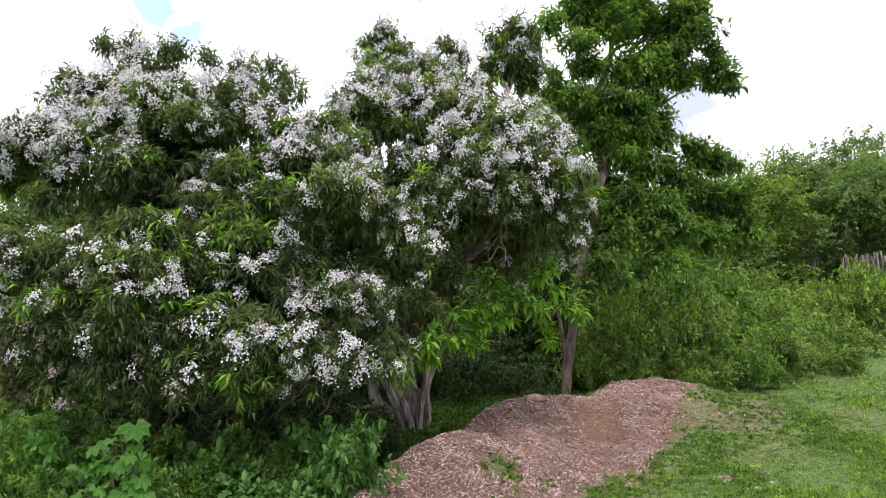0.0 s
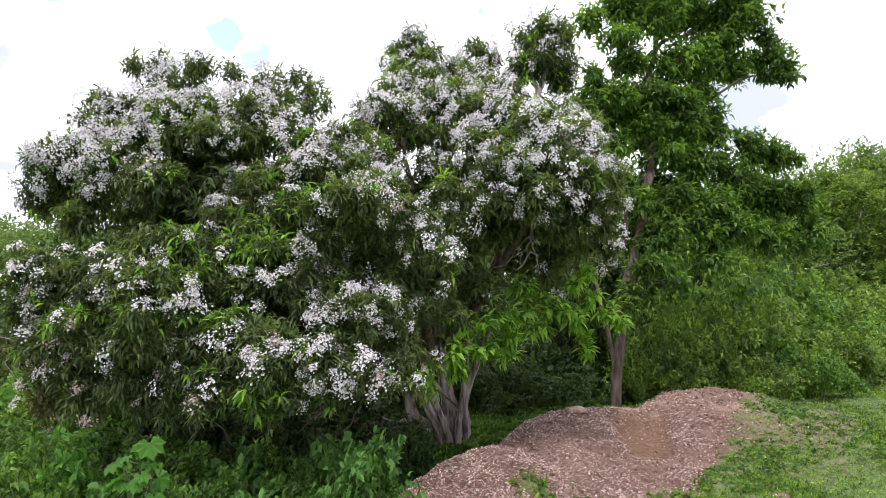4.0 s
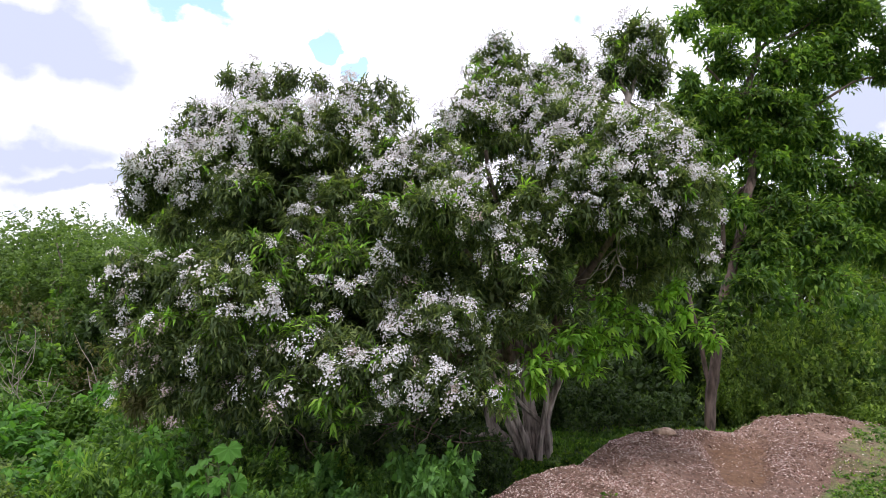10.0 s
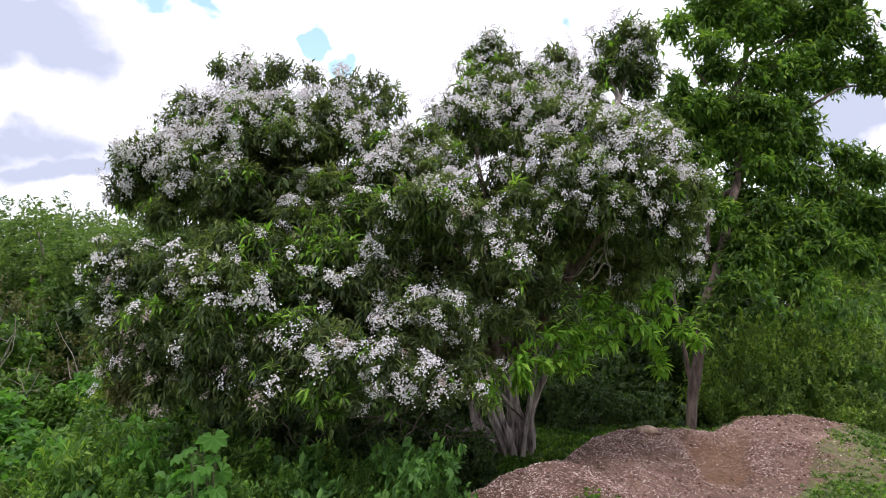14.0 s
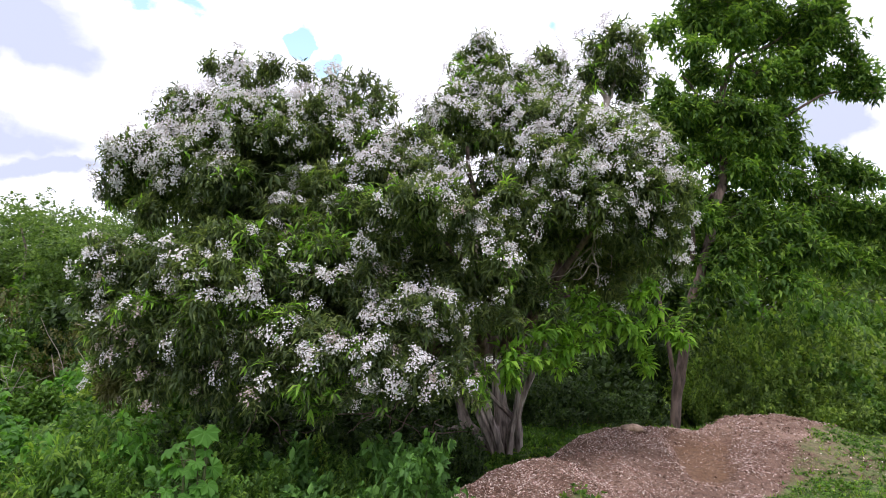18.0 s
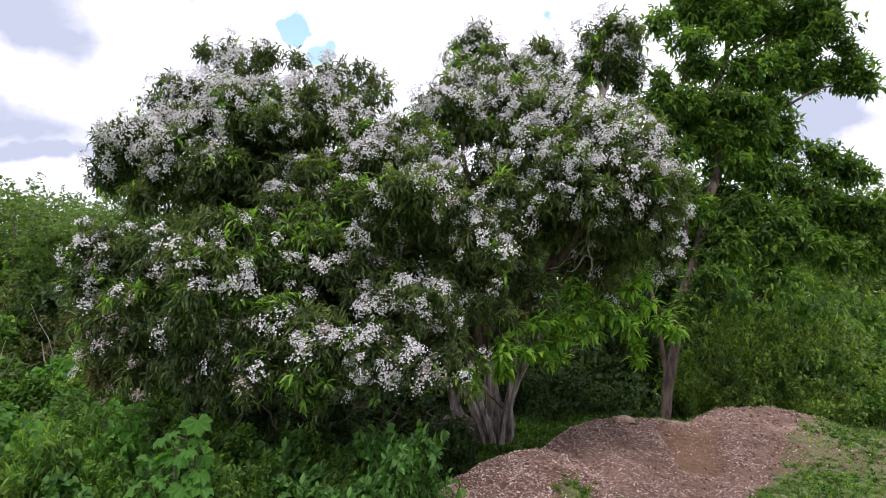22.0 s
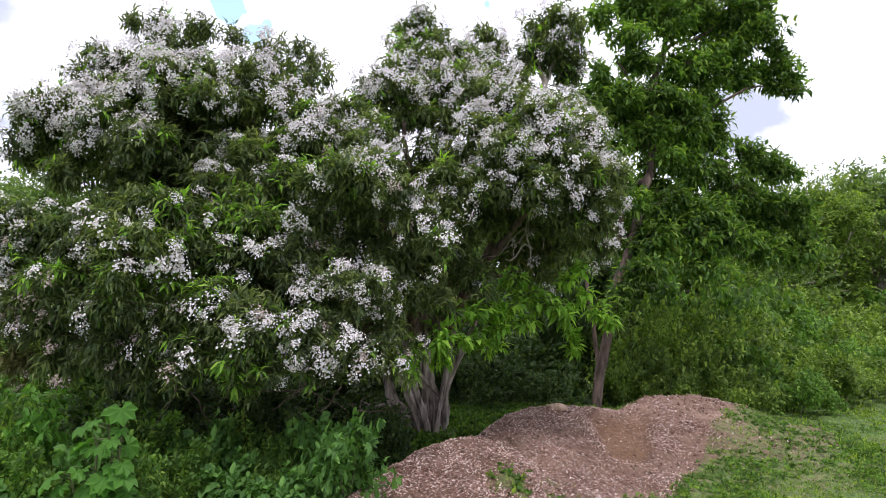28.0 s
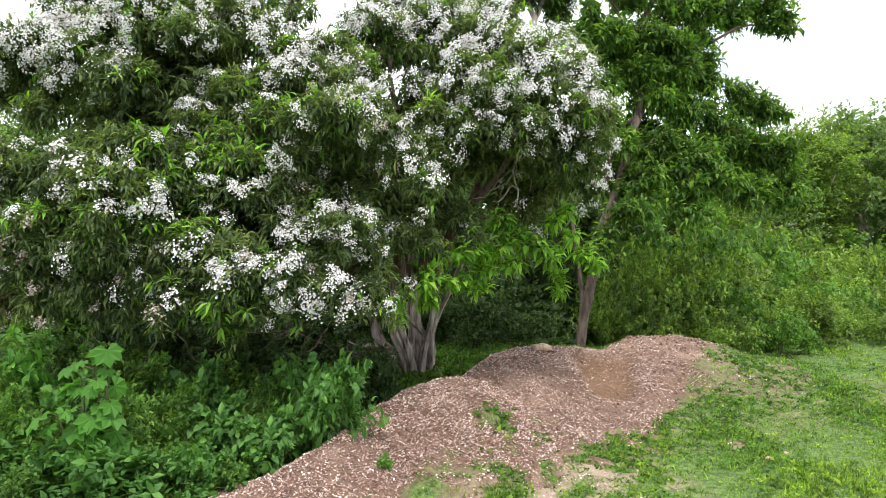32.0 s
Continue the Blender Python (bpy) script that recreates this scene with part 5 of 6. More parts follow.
def plant(t, x, y, r, h, label=""):
    """Stand a copy of the template t at x, y, with radius r and height h."""
    m = Matrix.Translation((x, y, float(surface_z(x, y)) - 0.02)) @ pose(0, 0, 0, 0, 0, float(place_rng.uniform(0, 360))) @ Matrix.Diagonal((r * (2 if "tree" in t.name else 1), r * (2 if "tree" in t.name else 1), h, 1))
    if t.name not in planted:
        planted[t.name] = True
        t.matrix_basis = m
        ob = t
    else:
        ob = copy_thing(t, Matrix.Identity(4))
        ob.matrix_basis = m
    group = "trees of the far tree line" if "tree" in t.name else "broad-leaved weeds round the trees" if "broad" in t.name else "shrubs round the trees and the pasture"
    return tagged(ob, label, "", group)


place_rng = np.random.default_rng(5)
green_a = bush_template("shrub", "dense small-leaved green shrub at the edge of the pasture", "shrub", LEAF_SHRUB, OVATE_SMALL, 0.076, 400, 12, 11)
green_b = bush_template("shrub", "dense small-leaved yellowish green shrub in the thicket", "shrub", LEAF_YELLOW, OVATE_SMALL, 0.068, 440, 12, 12)
green_c = bush_template("shrub", "leafy bright green shrub with pointed leaves", "shrub", LEAF_TALL, LANCE_SMALL, 0.13, 280, 11, 13)
shade_a = bush_template("shrub", "green shrub under the trees, its leaf colour darkened for canopy shade", "shrub", LEAF_SHADE, OVATE_SMALL, 0.085, 220, 12, 14)
dry_a = bush_template("shrub", "thin dry grey-green brush with bare twigs", "shrub", LEAF_DRY, OVATE_SMALL, 0.05, 260, 11, 15)
broad_a = bush_template("broad_leaved_shrub", "bushy weed with broad pointed green leaves beside the mound", "shrub", LEAF_BROAD, OVATE, 0.155, 150, 7, 16)
broad_b = bush_template("broad_leaved_shrub", "low mass of broad bright green leaves", "shrub", LEAF_LOBED, OVATE, 0.13, 150, 7, 17)
far_a = bush_template("far_tree", "rounded green tree at the far side of the clearing", "tree", LEAF_FAR, OVATE_SMALL, 0.022, 1500, 13, 18, dome=False)
far_b = bush_template("far_tree", "broad yellowish green tree in the far tree line", "tree", LEAF_YELLOW, OVATE_SMALL, 0.022, 1500, 13, 19, dome=False)

far_c = bush_template("far_tree", "dark green tree rising behind the tangle of shrubs", "tree", LEAF_FAR_DARK, OVATE_SMALL, 0.024, 1400, 13, 20, dome=False)

# thicket along the pasture, beyond the mound
plant(green_b, 4.3, 10.45, 0.75, 1.0)
plant(green_a, 5.3, 10.75, 0.75, 1.05)
plant(green_b, 6.3, 11.6, 0.9, 1.2)
plant(green_b, 3.15, 10.55, 0.75, 1.5)
plant(green_a, 4.1, 11.2, 0.9, 1.75)
plant(green_b, 2.65, 10.45, 0.55, 1.05)
plant(green_a, 8.2, 13.4, 1.0, 1.3)
plant(green_b, 12.3, 21.8, 2.0, 2.9)
plant(green_a, 15.0, 27.0, 3.0, 3.6)
plant(green_b, 17.0, 28.5, 3.0, 3.6)
plant(dry_a, 13.6, 19.6, 1.2, 2.4)
plant(green_b, 7.6, 12.4, 1.0, 1.1)
plant(green_b, 9.2, 14.2, 1.1, 1.2)
plant(green_b, 21.5, 24.5, 2.4, 2.6)
plant(green_a, 17.5, 27, 3, 3.8)
plant(green_b, 23, 28, 3, 4)
plant(green_b, 3.7, 11.0, 1.1, 1.5)
plant(green_a, 4.9, 11.6, 1.1, 1.5)
plant(green_b, 6.0, 12.0, 1.1, 1.35)
plant(green_a, 7.0, 13.2, 1.2, 1.5)
plant(green_b, 5.6, 13.6, 1.5, 2.0)
plant(green_c, 4.2, 12.8, 1.3, 2.1)
plant(green_b, 8.3, 14.8, 1.3, 1.6)
plant(green_a, 7.2, 15.4, 1.6, 2.3)
plant(green_b, 9.8, 16.6, 1.5, 1.8)
plant(green_c, 6.3, 15.6, 1.5, 2.6)
plant(green_a, 9.0, 18.2, 1.8, 2.6)
plant(green_b, 11.6, 18.8, 1.7, 1.9)
plant(green_a, 13.8, 21.0, 2.0, 2.2)
plant(green_b, 11.8, 21.5, 2.2, 2.9)
plant(green_b, 16.5, 23.5, 2.2, 2.4)
plant(green_c, 8.0, 17.6, 1.7, 2.9)
plant(green_a, 14.5, 25.0, 2.5, 3.3)
plant(green_b, 19.5, 26.5, 2.6, 2.8)
plant(green_a, 5.0, 15.0, 1.6, 2.6)
plant(green_b, 10.3, 20.6, 2.0, 3.1)
plant(green_b, 16.5, 22.5, 2.0, 2.6)
plant(green_a, 18.8, 23.2, 2.0, 2.7)
plant(green_b, 14.6, 23.0, 1.8, 2.4)
plant(green_b, 11.3, 17.0, 1.4, 2.9)
plant(green_a, 12.6, 17.6, 1.4, 2.8)
plant(green_a, 13.2, 17.2, 1.4, 2.6)
plant(green_b, 14.7, 18.0, 1.5, 2.6)
plant(green_b, 13.5, 19.5, 1.5, 3.1)
plant(green_b, 15.6, 20.0, 1.5, 2.8)
plant(green_b, 16.5, 19.0, 1.5, 2.7)
# shrubs under and behind the trees; shade_a carries canopy shade in its leaf colour
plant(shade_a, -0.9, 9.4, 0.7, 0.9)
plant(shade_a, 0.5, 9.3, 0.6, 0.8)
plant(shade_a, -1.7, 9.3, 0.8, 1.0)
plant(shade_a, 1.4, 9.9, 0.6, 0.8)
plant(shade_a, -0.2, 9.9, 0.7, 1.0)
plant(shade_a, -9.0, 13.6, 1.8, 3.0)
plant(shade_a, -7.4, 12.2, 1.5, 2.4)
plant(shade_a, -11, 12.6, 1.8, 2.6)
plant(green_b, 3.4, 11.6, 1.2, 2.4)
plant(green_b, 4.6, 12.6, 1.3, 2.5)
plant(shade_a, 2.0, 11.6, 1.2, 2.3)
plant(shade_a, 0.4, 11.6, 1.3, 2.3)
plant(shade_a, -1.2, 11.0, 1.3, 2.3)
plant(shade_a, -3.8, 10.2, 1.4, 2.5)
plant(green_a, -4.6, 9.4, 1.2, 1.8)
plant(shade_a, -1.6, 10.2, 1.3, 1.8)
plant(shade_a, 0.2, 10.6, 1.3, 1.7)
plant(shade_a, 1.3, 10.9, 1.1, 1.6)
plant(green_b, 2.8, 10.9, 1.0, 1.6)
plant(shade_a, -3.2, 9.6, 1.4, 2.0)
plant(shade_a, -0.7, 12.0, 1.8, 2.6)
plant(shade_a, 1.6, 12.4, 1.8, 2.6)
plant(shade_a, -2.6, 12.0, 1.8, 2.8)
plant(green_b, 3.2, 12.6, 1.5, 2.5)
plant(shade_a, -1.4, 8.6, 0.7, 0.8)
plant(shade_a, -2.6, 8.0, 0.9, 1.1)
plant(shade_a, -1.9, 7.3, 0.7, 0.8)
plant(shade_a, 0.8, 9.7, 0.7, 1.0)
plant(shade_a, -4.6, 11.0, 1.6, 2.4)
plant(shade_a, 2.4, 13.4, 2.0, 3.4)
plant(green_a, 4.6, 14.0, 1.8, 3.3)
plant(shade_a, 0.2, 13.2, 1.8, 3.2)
plant(green_b, 4.0, 11.8, 1.3, 2.2)
plant(green_a, 0.8, 14.5, 2.2, 3.4)
plant(green_a, -2.5, 14.5, 2.2, 3.4)
# tangle beside the flowering tree, rising to the tree line
plant(green_a, -5.0, 8.6, 1.2, 1.5)
plant(broad_b, -5.6, 7.2, 0.9, 0.9)
plant(green_b, -7.4, 6.2, 1.0, 0.75)
plant(green_b, -5.6, 9.8, 1.2, 1.8)
plant(green_a, -7.2, 10.4, 1.3, 1.7)
plant(green_a, -9.4, 11.6, 1.5, 2.0)
plant(green_b, -5.4, 12.4, 1.6, 2.6)
plant(broad_b, -5.3, 6.3, 0.8, 0.75)
plant(green_b, -6.6, 7.0, 1.0, 0.9)
plant(broad_b, -4.6, 7.3, 0.9, 1.0)
plant(green_a, -5.8, 8.2, 1.0, 1.1)
plant(broad_b, -7.2, 8.6, 1.0, 1.15)
plant(green_b, -4.9, 5.3, 0.7, 0.6)
plant(green_b, -6.2, 5.6, 0.8, 0.6)
plant(broad_b, -6.4, 9.8, 1.0, 1.35)
plant(green_a, -8.3, 10.0, 1.2, 1.4)
plant(green_a, -8.4, 7.6, 1.1, 1.0)
plant(dry_a, -6.6, 11.6, 1.4, 2.0)
plant(dry_a, -8.4, 12.2, 1.5, 2.2)
plant(green_a, -7.6, 13.2, 1.6, 2.7)
plant(green_a, -10.2, 13.0, 1.7, 2.6)
plant(green_a, -9.6, 15.4, 1.9, 3.6)
plant(dry_a, -11.6, 14.6, 1.8, 3.2)
plant(green_a, -12.0, 17.0, 2.2, 4.2)
plant(green_b, -6.6, 14.6, 1.8, 3.2)
plant(green_a, -14.2, 15.5, 2.2, 3.6)
plant(green_a, -10.4, 10.6, 1.4, 1.6)
plant(green_a, -12.4, 12.2, 1.6, 2.2)
# weeds in front of the crown
plant(broad_b, -3.5, 5.9, 0.6, 1.15)
plant(green_a, -2.85, 6.0, 0.55, 1.15)
plant(broad_b, -4.3, 5.9, 0.6, 1.05)
plant(green_b, -2.0, 6.25, 0.5, 1.05)
plant(broad_a, -0.85, 5.25, 0.42, 0.8)
plant(broad_a, -1.3, 5.15, 0.45, 0.65)
plant(broad_a, -1.75, 4.85, 0.35, 0.45)
plant(green_a, -3.0, 4.75, 0.4, 0.5)
plant(green_a, -3.2, 5.3, 0.6, 1.1)
plant(green_c, -3.9, 5.7, 0.7, 1.3)
plant(green_a, -2.3, 5.65, 0.6, 1.05)
plant(green_a, -1.6, 5.85, 0.5, 0.95)
plant(green_b, -4.6, 5.4, 0.7, 1.0)
plant(broad_a, -2.9, 5.6, 0.6, 0.9)
plant(green_a, -2.2, 5.2, 0.5, 0.7)
plant(broad_a, -3.7, 5.4, 0.6, 0.8)
plant(green_c, -1.5, 5.7, 0.5, 0.85)
plant(green_a, -2.6, 6.4, 0.8, 1.2)
plant(green_a, -3.6, 6.6, 0.8, 1.2)
plant(green_a, -1.7, 6.6, 0.7, 1.0)
plant(broad_a, -2.9, 4.9, 0.5, 0.5)
plant(broad_a, -1.95, 4.95, 0.4, 0.45)
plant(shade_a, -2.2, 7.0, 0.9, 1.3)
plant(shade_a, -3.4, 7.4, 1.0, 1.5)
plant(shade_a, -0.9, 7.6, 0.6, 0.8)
plant(green_c, -4.6, 5.9, 0.6, 0.8)
plant(green_a, -4.4, 6.8, 0.9, 1.2)
plant(broad_a, -1.02, 5.5, 0.52, 0.95)
plant(broad_a, -2.42, 4.75, 0.55, 0.55)
plant(broad_a, -1.75, 5.45, 0.5, 0.75)
plant(broad_a, -2.1, 6.0, 0.55, 0.95)
plant(green_c, -2.3, 5.5, 0.45, 0.8)
plant(broad_a, -3.3, 5.0, 0.5, 0.6)
plant(green_a, -3.5, 5.7, 0.6, 0.85)
plant(broad_a, -1.4, 6.2, 0.5, 0.9)
plant(broad_b, -4.0, 6.2, 0.6, 0.8)
plant(green_c, -3.0, 6.2, 0.6, 1.0)
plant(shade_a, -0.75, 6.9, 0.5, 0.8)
plant(green_a, -1.55, 5.0, 0.35, 0.4)
plant(broad_a, -4.2, 5.0, 0.5, 0.45)
plant(broad_b, -0.45, 5.1, 0.11, 0.16)
# far trees
plant(far_a, 16.6, 27, 3.6, 8.3)
plant(far_a, 20.3, 28.5, 4.2, 9.2)
plant(far_b, 14.0, 26, 3.0, 7.0)
plant(far_a, 18.4, 29.5, 4.0, 8.6)
plant(far_b, 4.6, 18.8, 1.8, 3.6)
plant(far_b, 5.6, 21, 2.0, 4.2)
plant(far_c, -11, 17, 2.4, 4.95)
plant(far_c, -14.5, 19, 2.8, 5.51)
plant(far_c, -17, 18, 2.6, 4.95)
plant(far_b, 22, 34, 4.5, 6.6)
plant(far_a, 27, 37, 5, 8)
plant(far_b, 18, 37, 5, 8)
plant(far_a, 31, 30, 4.5, 8)
plant(far_c, -6.0, 16.5, 2.4, 4.75)
plant(far_c, -2.6, 17.5, 2.4, 4.95)
plant(far_c, 1.0, 17.5, 2.4, 5.13)
plant(far_a, 4.2, 18.0, 2.4, 5.6)
plant(far_c, 2.6, 15.2, 1.9, 4.18)
plant(far_c, -9.4, 18.5, 2.6, 5.43)
plant(far_b, 6.0, 17.8, 2.2, 4.6)
plant(far_a, 19.5, 28, 4.2, 8.8)
plant(far_b, 17.5, 31.5, 4.2, 7.6)
plant(far_a, 24.5, 30, 4.5, 9.4)
plant(far_b, 13.2, 26, 3.2, 5.6)
plant(far_a, 10.2, 23.5, 3.0, 5.4)
plant(far_b, 15.0, 33, 4.0, 6.8)
plant(far_c, -12.8, 19.5, 3.0, 5.43)
plant(far_c, -15.8, 23.0, 3.4, 6.48)
plant(far_c, -18.5, 21.5, 3.4, 5.85)
plant(far_c, -11.0, 23.5, 3.2, 6.27)
plant(far_c, -21.5, 25, 3.8, 7.11)
plant(far_c, -8.0, 20.5, 3.0, 5.65)
plant(far_c, -25, 24, 4.0, 6.90)
plant(far_a, 29, 34, 5, 10)
plant(far_b, 7.5, 20.5, 2.6, 4.8)
plant(far_c, -4.5, 22, 3, 5.32)
plant(far_b, 0, 22, 3, 5.6)


# ---- the plant with large lobed leaves ----
LP = np.array((-2.62, 5.0, float(surface_z(-2.62, 5.0))))
rng = np.random.default_rng(41)
lobed = thing("lobed_leaf_plant", "young plant with large bright green palmate leaves", "plant", LP)
for i in range(7):
    a = np.array((rng.uniform(-0.1, 0.1), rng.uniform(-0.08, 0.08), -0.05))
    b = a + np.array((rng.uniform(-0.15, 0.15), rng.uniform(-0.15, 0.1), rng.uniform(0.55, 1.1)))
    limb("stem", LP + a, LP + b, 0.014, 0.007, STEM_GREEN, lobed, 6, 6, 0.03)
    for j in range(12):
        t = rng.uniform(0.2, 1.05)
        p = a + (b - a) * t
        w = unit(np.array((rng.uniform(-1, 1), rng.uniform(-1, 0.4), 0.3)))
        limb("leaf_stalk", LP + p, LP + p + w * 0.12, 0.005, 0.004, STEM_GREEN, lobed, 4, 5, 0.03)
        leaves("leaf", LOBED, (p + w * 0.11)[None], np.array((w[0], w[1], -0.35 - 0.5 * rng.random()))[None], np.array((w[0] * 0.9, -0.8 * rng.random(), 0.7))[None], np.array([rng.uniform(0.09, 0.19)]), LEAF_LOBED, lobed)

# ---- stone on the crest, stick in the grass, sprig on the slope ----
def lump(name, at, size, mat, label, category, seed):
    bm = bmesh.new()
    bmesh.ops.create_icosphere(bm, subdivisions=3, radius=1)
    for v in bm.verts:
        k = 1 + 0.22 * noise.noise(v.co * 1.3 + Vector((seed, 0, 0))) + 0.06 * noise.noise(v.co * 5 + Vector((0, seed, 0)))
        v.co = Vector((v.co.x * size[0], v.co.y * size[1], v.co.z * size[2])) * k
    me = bpy.data.meshes.new(name)
    bm.to_mesh(me)
    bm.free()
    me.materials.append(mat)
    ob = new(name, me)
    ob.location = at
    return tagged(ob, label, category)


lump("stone", (1.18, 8.02, float(surface_z(1.18, 8.02)) + 0.015), (0.13, 0.08, 0.05), STONE, "rounded tan stone lying on the crest of the mound", "stone", 3)
stick = thing("dry_stick", "crooked pale dry stick lying in the grass", "stick", (1.24, 3.25, float(surface_z(1.24, 3.25)) + 0.03))
limb("shaft", (1.0, 3.12, float(surface_z(1.0, 3.12)) + 0.03), (1.38, 3.36, float(surface_z(1.38, 3.36)) + 0.05), 0.009, 0.006, TWIG, stick, 7, 6, 0.05)
limb("fork", (1.3, 3.3, float(surface_z(1.3, 3.3)) + 0.045), (1.33, 3.2, float(surface_z(1.33, 3.2)) + 0.03), 0.006, 0.004, TWIG, stick, 5, 6, 0.05)


for x, y, r in ((0.41, 3.84, 0.03), (2.23, 3.95, 0.035), (0.95, 4.48, 0.022), (2.83, 5.85, 0.05), (3.05, 6.0, 0.04), (0.65, 3.4, 0.02), (1.9, 4.9, 0.025)):
    lump("pebble", (x, y, float(surface_z(x, y)) + r * 0.2), (r * 0.7, r * 0.55, r * 0.4), STONE, "small tan pebble lying in the grass", "stone", x + y)["group"] = "pebbles in the grass"

# ---- fence of rough stakes at the far end of the thicket ----
rng = np.random.default_rng(52)
FENCE_A, FENCE_B = np.array((15.94, 24.00)), np.array((18.51, 20.40))
fence = thing("stake_fence", "fence of rough weathered grey wooden stakes behind the thicket", "fence", (*FENCE_A, float(surface_z(*FENCE_A))))
for i in range(58):
    at = FENCE_A + (FENCE_B - FENCE_A) * i / 57 + rng.normal(0, 0.025, 2)
    foot = np.array((*at, float(surface_z(*at)) - 0.15))
    limb("stake", foot, foot + np.array((rng.normal(0, 0.05), rng.normal(0, 0.05), 2.65 + rng.normal(0, 0.12))), 0.05, 0.035, BARK, fence, 6, 7, 0.012)

# ---- dead brush in the tangle beside the flowering tree ----
rng = np.random.default_rng(63)
for bx, by, h, k in ((-8.2, 9.9, 1.4, 7), (-7.0, 10.6, 1.8, 7), (-9.4, 10.8, 1.7, 7)):
    at = np.array((bx, by, float(surface_z(bx, by))))
    dead = thing("dead_brush", "leafless grey dead brush standing among green shrubs", "dead shrub", at)
    for i in range(k):
        way = np.array((rng.normal(0, 0.55), rng.normal(0, 0.4), 1.0))
        tip = at + unit(way) * h * rng.uniform(0.7, 1.15)
        limb("branch", at + np.array((0, 0, -0.1)), tip, 0.011, 0.004, TWIG, dead, 8, 5, 0.04)
        for j in range(3):
            p = at + (tip - at) * rng.uniform(0.4, 0.85)
            limb("twig", p, p + np.array((rng.normal(0, 0.3), rng.normal(0, 0.25), rng.uniform(0.0, 0.4))), 0.007, 0.003, TWIG, dead, 5, 4, 0.05)


# ---- grass, weeds, fallen petals, clods ----
rng = np.random.default_rng(77)


def scatter(n, x0, x1, y0, y1):
    return rng.uniform(x0, x1, n), y0 + (y1 - y0) * rng.uniform(0, 1, n)


def ground_cover(name, n, x0, x1, y0, y1, shape, size, mat, per, label, category, keep, lean):
    x, y = scatter(n, x0, x1, y0, y1)
    wob = 0.8 * wave_noise(x, y, 1.5, 58)
    rim = np.minimum.reduce([x - x0, x1 - x, y - y0, y1 - y]) + wob
    thin = 1 - (0.0 if mat is WEED else 0.75) * smooth(0.0, 0.1, mound_z(x, y))
    ok = rng.random(n) < keep(x, y) * smooth(0.0, 1.6, rim) * thin
    x, y = x[ok], y[ok]
    p = np.stack([x, y, surface_z(x, y)], 1).repeat(per, 0)
    k = len(p)
    p[:, :2] += rng.normal(0, 0.02, (k, 2))
    way = np.stack([rng.normal(0, lean, k), rng.normal(0, lean, k), np.ones(k)], 1)
    face = np.stack([rng.normal(0, 0.5, k), rng.normal(0, 0.5, k) - 0.25, np.ones(k)], 1)
    grow = np.repeat(np.clip(0.85 + 0.75 * wave_noise(x, y, 4.0, 55), 0.6, 1.6), per)
    return tagged(leaves(name, shape, p, way, face, size * grow * rng.uniform(0.5, 1.2, k), mat, None, label), "", category, "", "stuff")


BLADE = (np.array([(-0.07, 0, 0), (0.07, 0, 0), (-0.06, 0.55, 0.06), (0.06, 0.55, 0.06), (0, 1, 0.35)]), np.array([(0, 1, 3), (0, 3, 2), (2, 3, 4)]))
turfy = lambda x, y: np.clip(1.05 - 1.15 * bare(x, y), 0, 1)
open_turf = lambda x, y: 1 - 0.75 * smooth(-0.3, -0.02, mound_z(x, y, False) + 0.08 * wave_noise(x, y, 3.0, 96))
patchy = lambda x, y: np.clip(1 - 1.2 * bare(x, y), 0, 1) * smooth(-0.25, 0.35, wave_noise(x, y, 2.2, 61) + 0.3 * wave_noise(x, y, 6, 62))
ground_cover("grass", 44000, -4.5, 6.5, 0.6, 9.5, BLADE, 0.055, GRASS, 3, "short green pasture grass", "grass", turfy, 0.9)
ground_cover("grass_far", 17000, 1.0, 26.0, 6.5, 28, BLADE, 0.09, GRASS, 4, "bright green pasture grass beyond the mound", "grass", turfy, 0.9)
ground_cover("ground_weeds", 54000, -4.2, 7.5, 0.8, 10.5, OVATE_SMALL, 0.046, WEED, 7, "low broad-leaved weeds among the grass", "weeds", patchy, 1.8)
ground_cover("bright_weeds", 60000, -4.2, 10.5, 0.8, 12, OVATE_SMALL, 0.05, GRASS, 5, "yellow-green creeping weeds in the pasture", "weeds",
             lambda x, y: turfy(x, y) * open_turf(x, y) * (0.25 + 0.75 * smooth(-0.15, 0.25, wave_noise(x, y, 1.3, 66) + 0.4 * wave_noise(x, y, 5, 67))), 1.8)
ground_cover("edge_weeds", 2600, -0.6, 4.6, 7.2, 10.2, OVATE_SMALL, 0.07, WEED, 8, "leafy weeds behind the crest of the mound", "weeds",
             lambda x, y: (1 - smooth(0.3, 0.45, mound_z(x, y))) * (y > np.interp(x, RIDGE[:, 0], RIDGE[:, 1]) + 0.12), 0.5)

ground_cover("foot_weeds", 4200, -1.9, 2.6, 6.6, 10.4, OVATE_SMALL, 0.085, WEED, 9, "leafy weeds round the foot of the flowering tree", "weeds",
             lambda x, y: (1 - smooth(0.2, 0.32, mound_z(x, y, False))) * (y > np.interp(x, RIDGE[:, 0], RIDGE[:, 1]) + 0.1), 0.6)

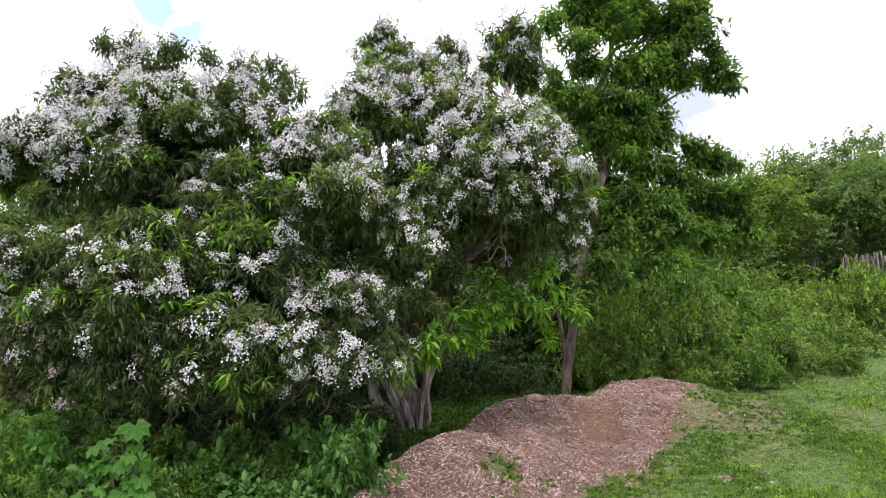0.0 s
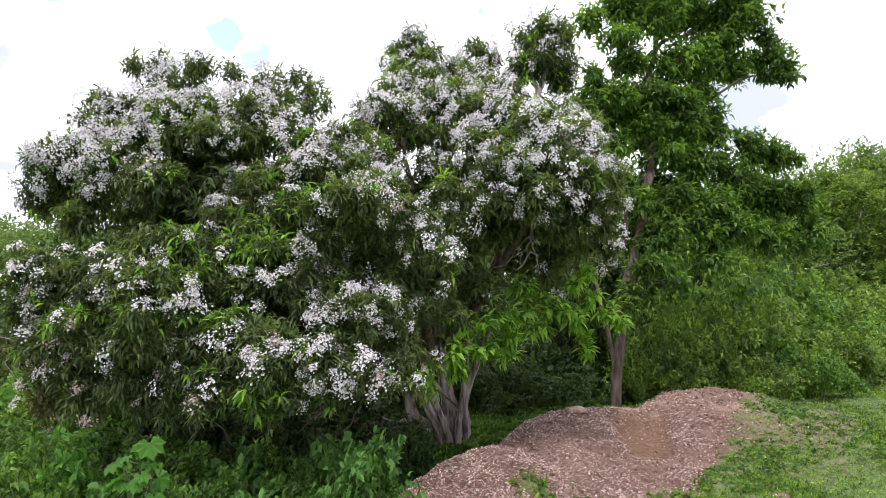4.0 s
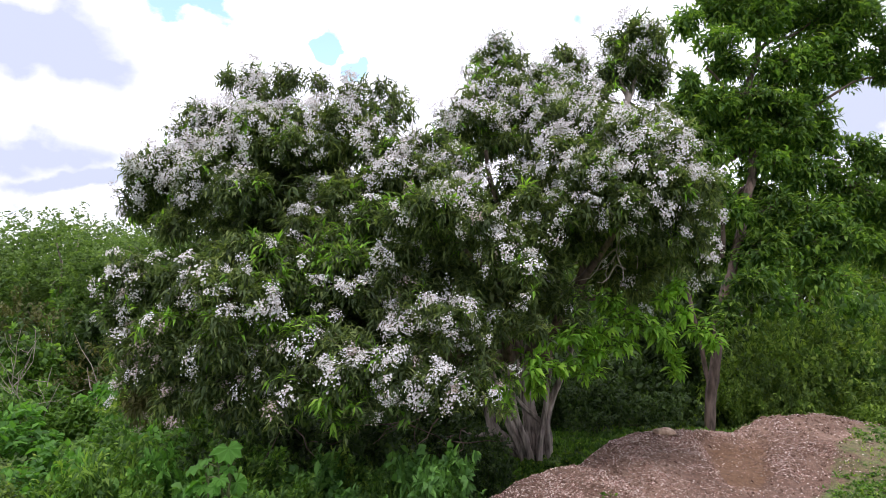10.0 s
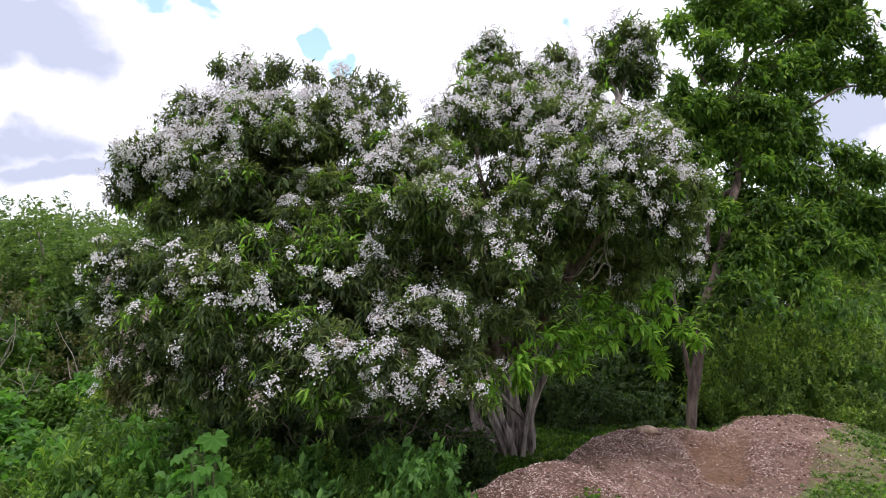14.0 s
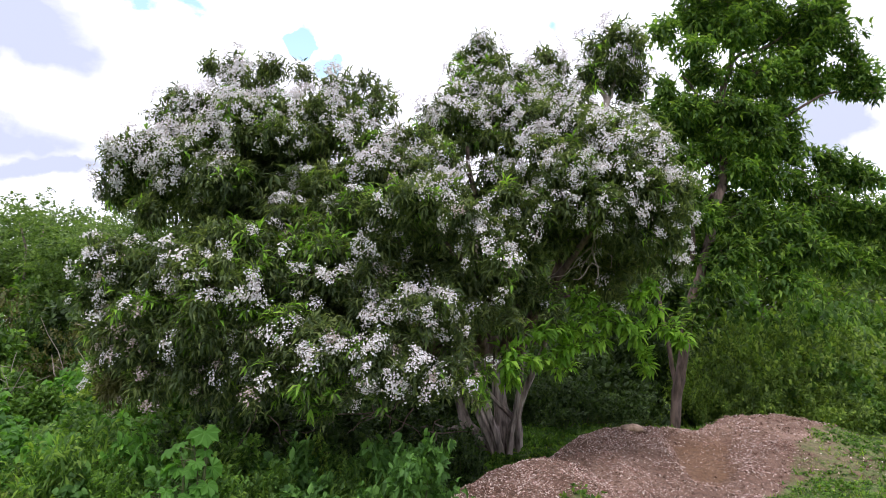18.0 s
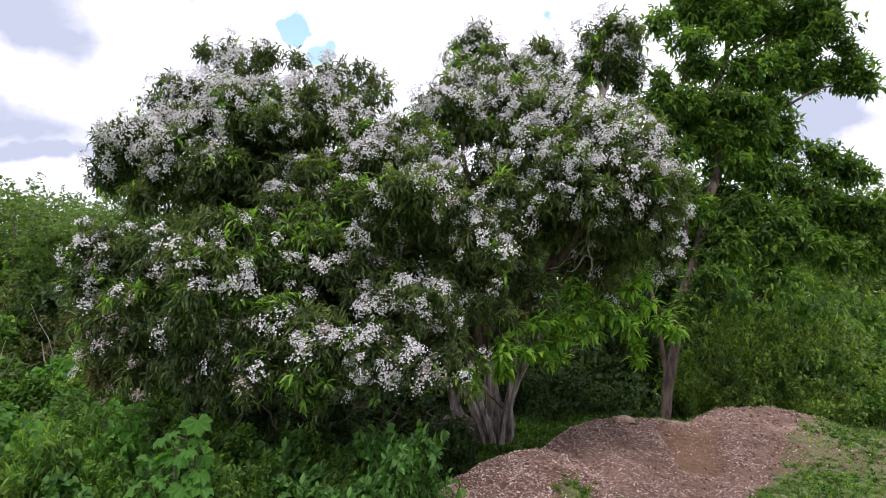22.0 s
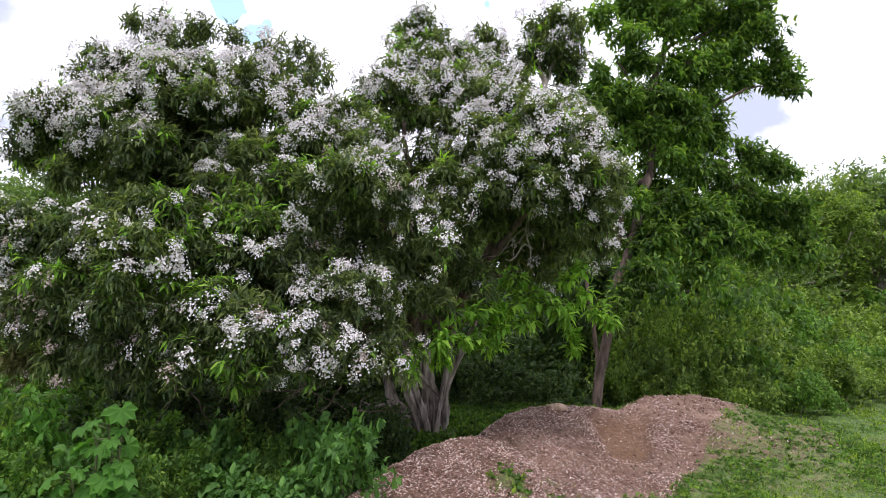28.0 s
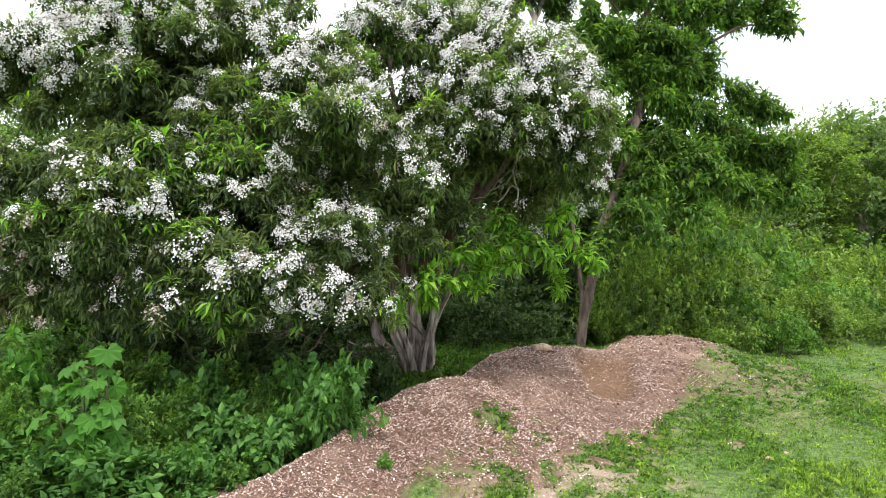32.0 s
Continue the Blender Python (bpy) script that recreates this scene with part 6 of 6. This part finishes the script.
ground_cover("slope_weeds", 9000, -0.9, 4.6, 4.2, 8.8, OVATE_SMALL, 0.042, WEED, 8, "sparse dull green weeds creeping up the foot of the mound", "weeds",
             lambda x, y: np.clip(1 - 1.15 * bare(x, y), 0, 1) * smooth(-0.05, 0.05, mound_z(x, y, False)) * smooth(-0.3, 0.3, wave_noise(x, y, 5, 83)), 1.6)
ground_cover("lush_weeds", 25000, -3.0, 9.0, 1.0, 9.5, OVATE_SMALL, 0.048, GRASS, 8, "clumps of lush yellow-green weeds in the pasture", "weeds",
             lambda x, y: turfy(x, y) * open_turf(x, y) * (1 - smooth(0.0, 0.12, mound_z(x, y, False))) * smooth(0.0, 0.3, wave_noise(x, y, 2.4, 86) + 0.5 * wave_noise(x, y, 8, 87) + 0.05 * x), 1.2)
ground_cover("verge_weeds", 8000, -4.6, -0.4, 3.2, 5.6, OVATE_SMALL, 0.058, WEED, 8, "leafy bright weeds along the edge of the shrubs", "weeds",
             lambda x, y: np.clip(1 - 1.3 * bare(x, y), 0, 1) * smooth(0.0, 0.6, y - 3.75 - 0.25 * (x + 2.5) + 0.5 * wave_noise(x, y, 3.3, 64)), 0.9)

n = 620000
x, y = rng.uniform(-1.9, 4.2, n), rng.uniform(3.6, 9.6, n)
m = mound_z(x, y)
w = (0.12 + 0.88 * smooth(0.0, 0.1, m)) * np.clip(0.62 + 0.55 * wave_noise(x, y, 2.4, 71) + 0.5 * wave_noise(x, y, 9, 72) - 0.28 * np.clip(x - 0.9, 0, 2), 0.06, 1)
w = w * (1 - 0.92 * dug_out(x, y) * smooth(7.15, 7.45, y)) * (1 - 0.4 * np.exp(-(((x - 1.25 + 0.3 * (y - 7)) / 0.3) ** 2 + ((y - 7.0) / 0.7) ** 2)))
ok = rng.random(n) < w * smooth(0.15, 0.7, bare(x, y))
x, y = x[ok], y[ok]
k = len(x)
CHIP = (np.array([(-0.5, 0, 0), (0.5, 0, 0.1), (0.35, 0.8, 0.3), (-0.3, 0.9, 0.1)]), np.array([(0, 1, 2), (0, 2, 3)]))
tagged(leaves("fallen_petals", CHIP, np.stack([x, y, surface_z(x, y) + 0.006], 1), np.stack([rng.normal(0, 1, k), rng.normal(0, 1, k), rng.normal(0.1, 0.2, k)], 1),
              np.array((0, 0, 1.0)) + rng.normal(0, 0.35, (k, 3)), 0.006 + 0.013 * rng.random(k) ** 1.5, LITTER, None, "pale fallen petals strewn over the soil"), "", "petals", "", "stuff")

n = 12000
x, y = rng.uniform(-1.6, 5.0, n), rng.uniform(4.2, 9.9, n)
ok = (mound_z(x, y) > 0.06) & (rng.random(n) < bare(x, y) * (1 - 0.8 * dug_out(x, y)))
x, y = x[ok], y[ok]
k = len(x)
OCT = (np.array([(1, 0, 0), (-1, 0, 0), (0, 1, 0.1), (0, -1, 0), (0.1, 0, 0.7), (0, 0, -0.7)]), np.array([(0, 2, 4), (2, 1, 4), (1, 3, 4), (3, 0, 4), (2, 0, 5), (1, 2, 5), (3, 1, 5), (0, 3, 5)]))
tagged(leaves("soil_clods", OCT, np.stack([x, y, surface_z(x, y) + 0.003], 1), random_dirs(k), random_dirs(k), 0.004 + 0.03 * rng.random(k) ** 4, SOIL, None, "small clods and grit on the mound"), "", "clods", "", "stuff")

# petals blown onto the grass beside the shrubs
k = 1100
x, y = rng.normal(-2.7, 0.7, k), rng.normal(4.3, 0.28, k)
tagged(leaves("scattered_petals", CHIP, np.stack([x, y, surface_z(x, y) + 0.02], 1), np.stack([rng.normal(0, 1, k), rng.normal(0, 1, k), rng.normal(0.1, 0.3, k)], 1),
              np.array((0, 0, 1.0)) + rng.normal(0, 0.4, (k, 3)), rng.uniform(0.004, 0.009, k), PETAL, None, "white petals scattered in the grass"), "", "petals", "", "stuff")
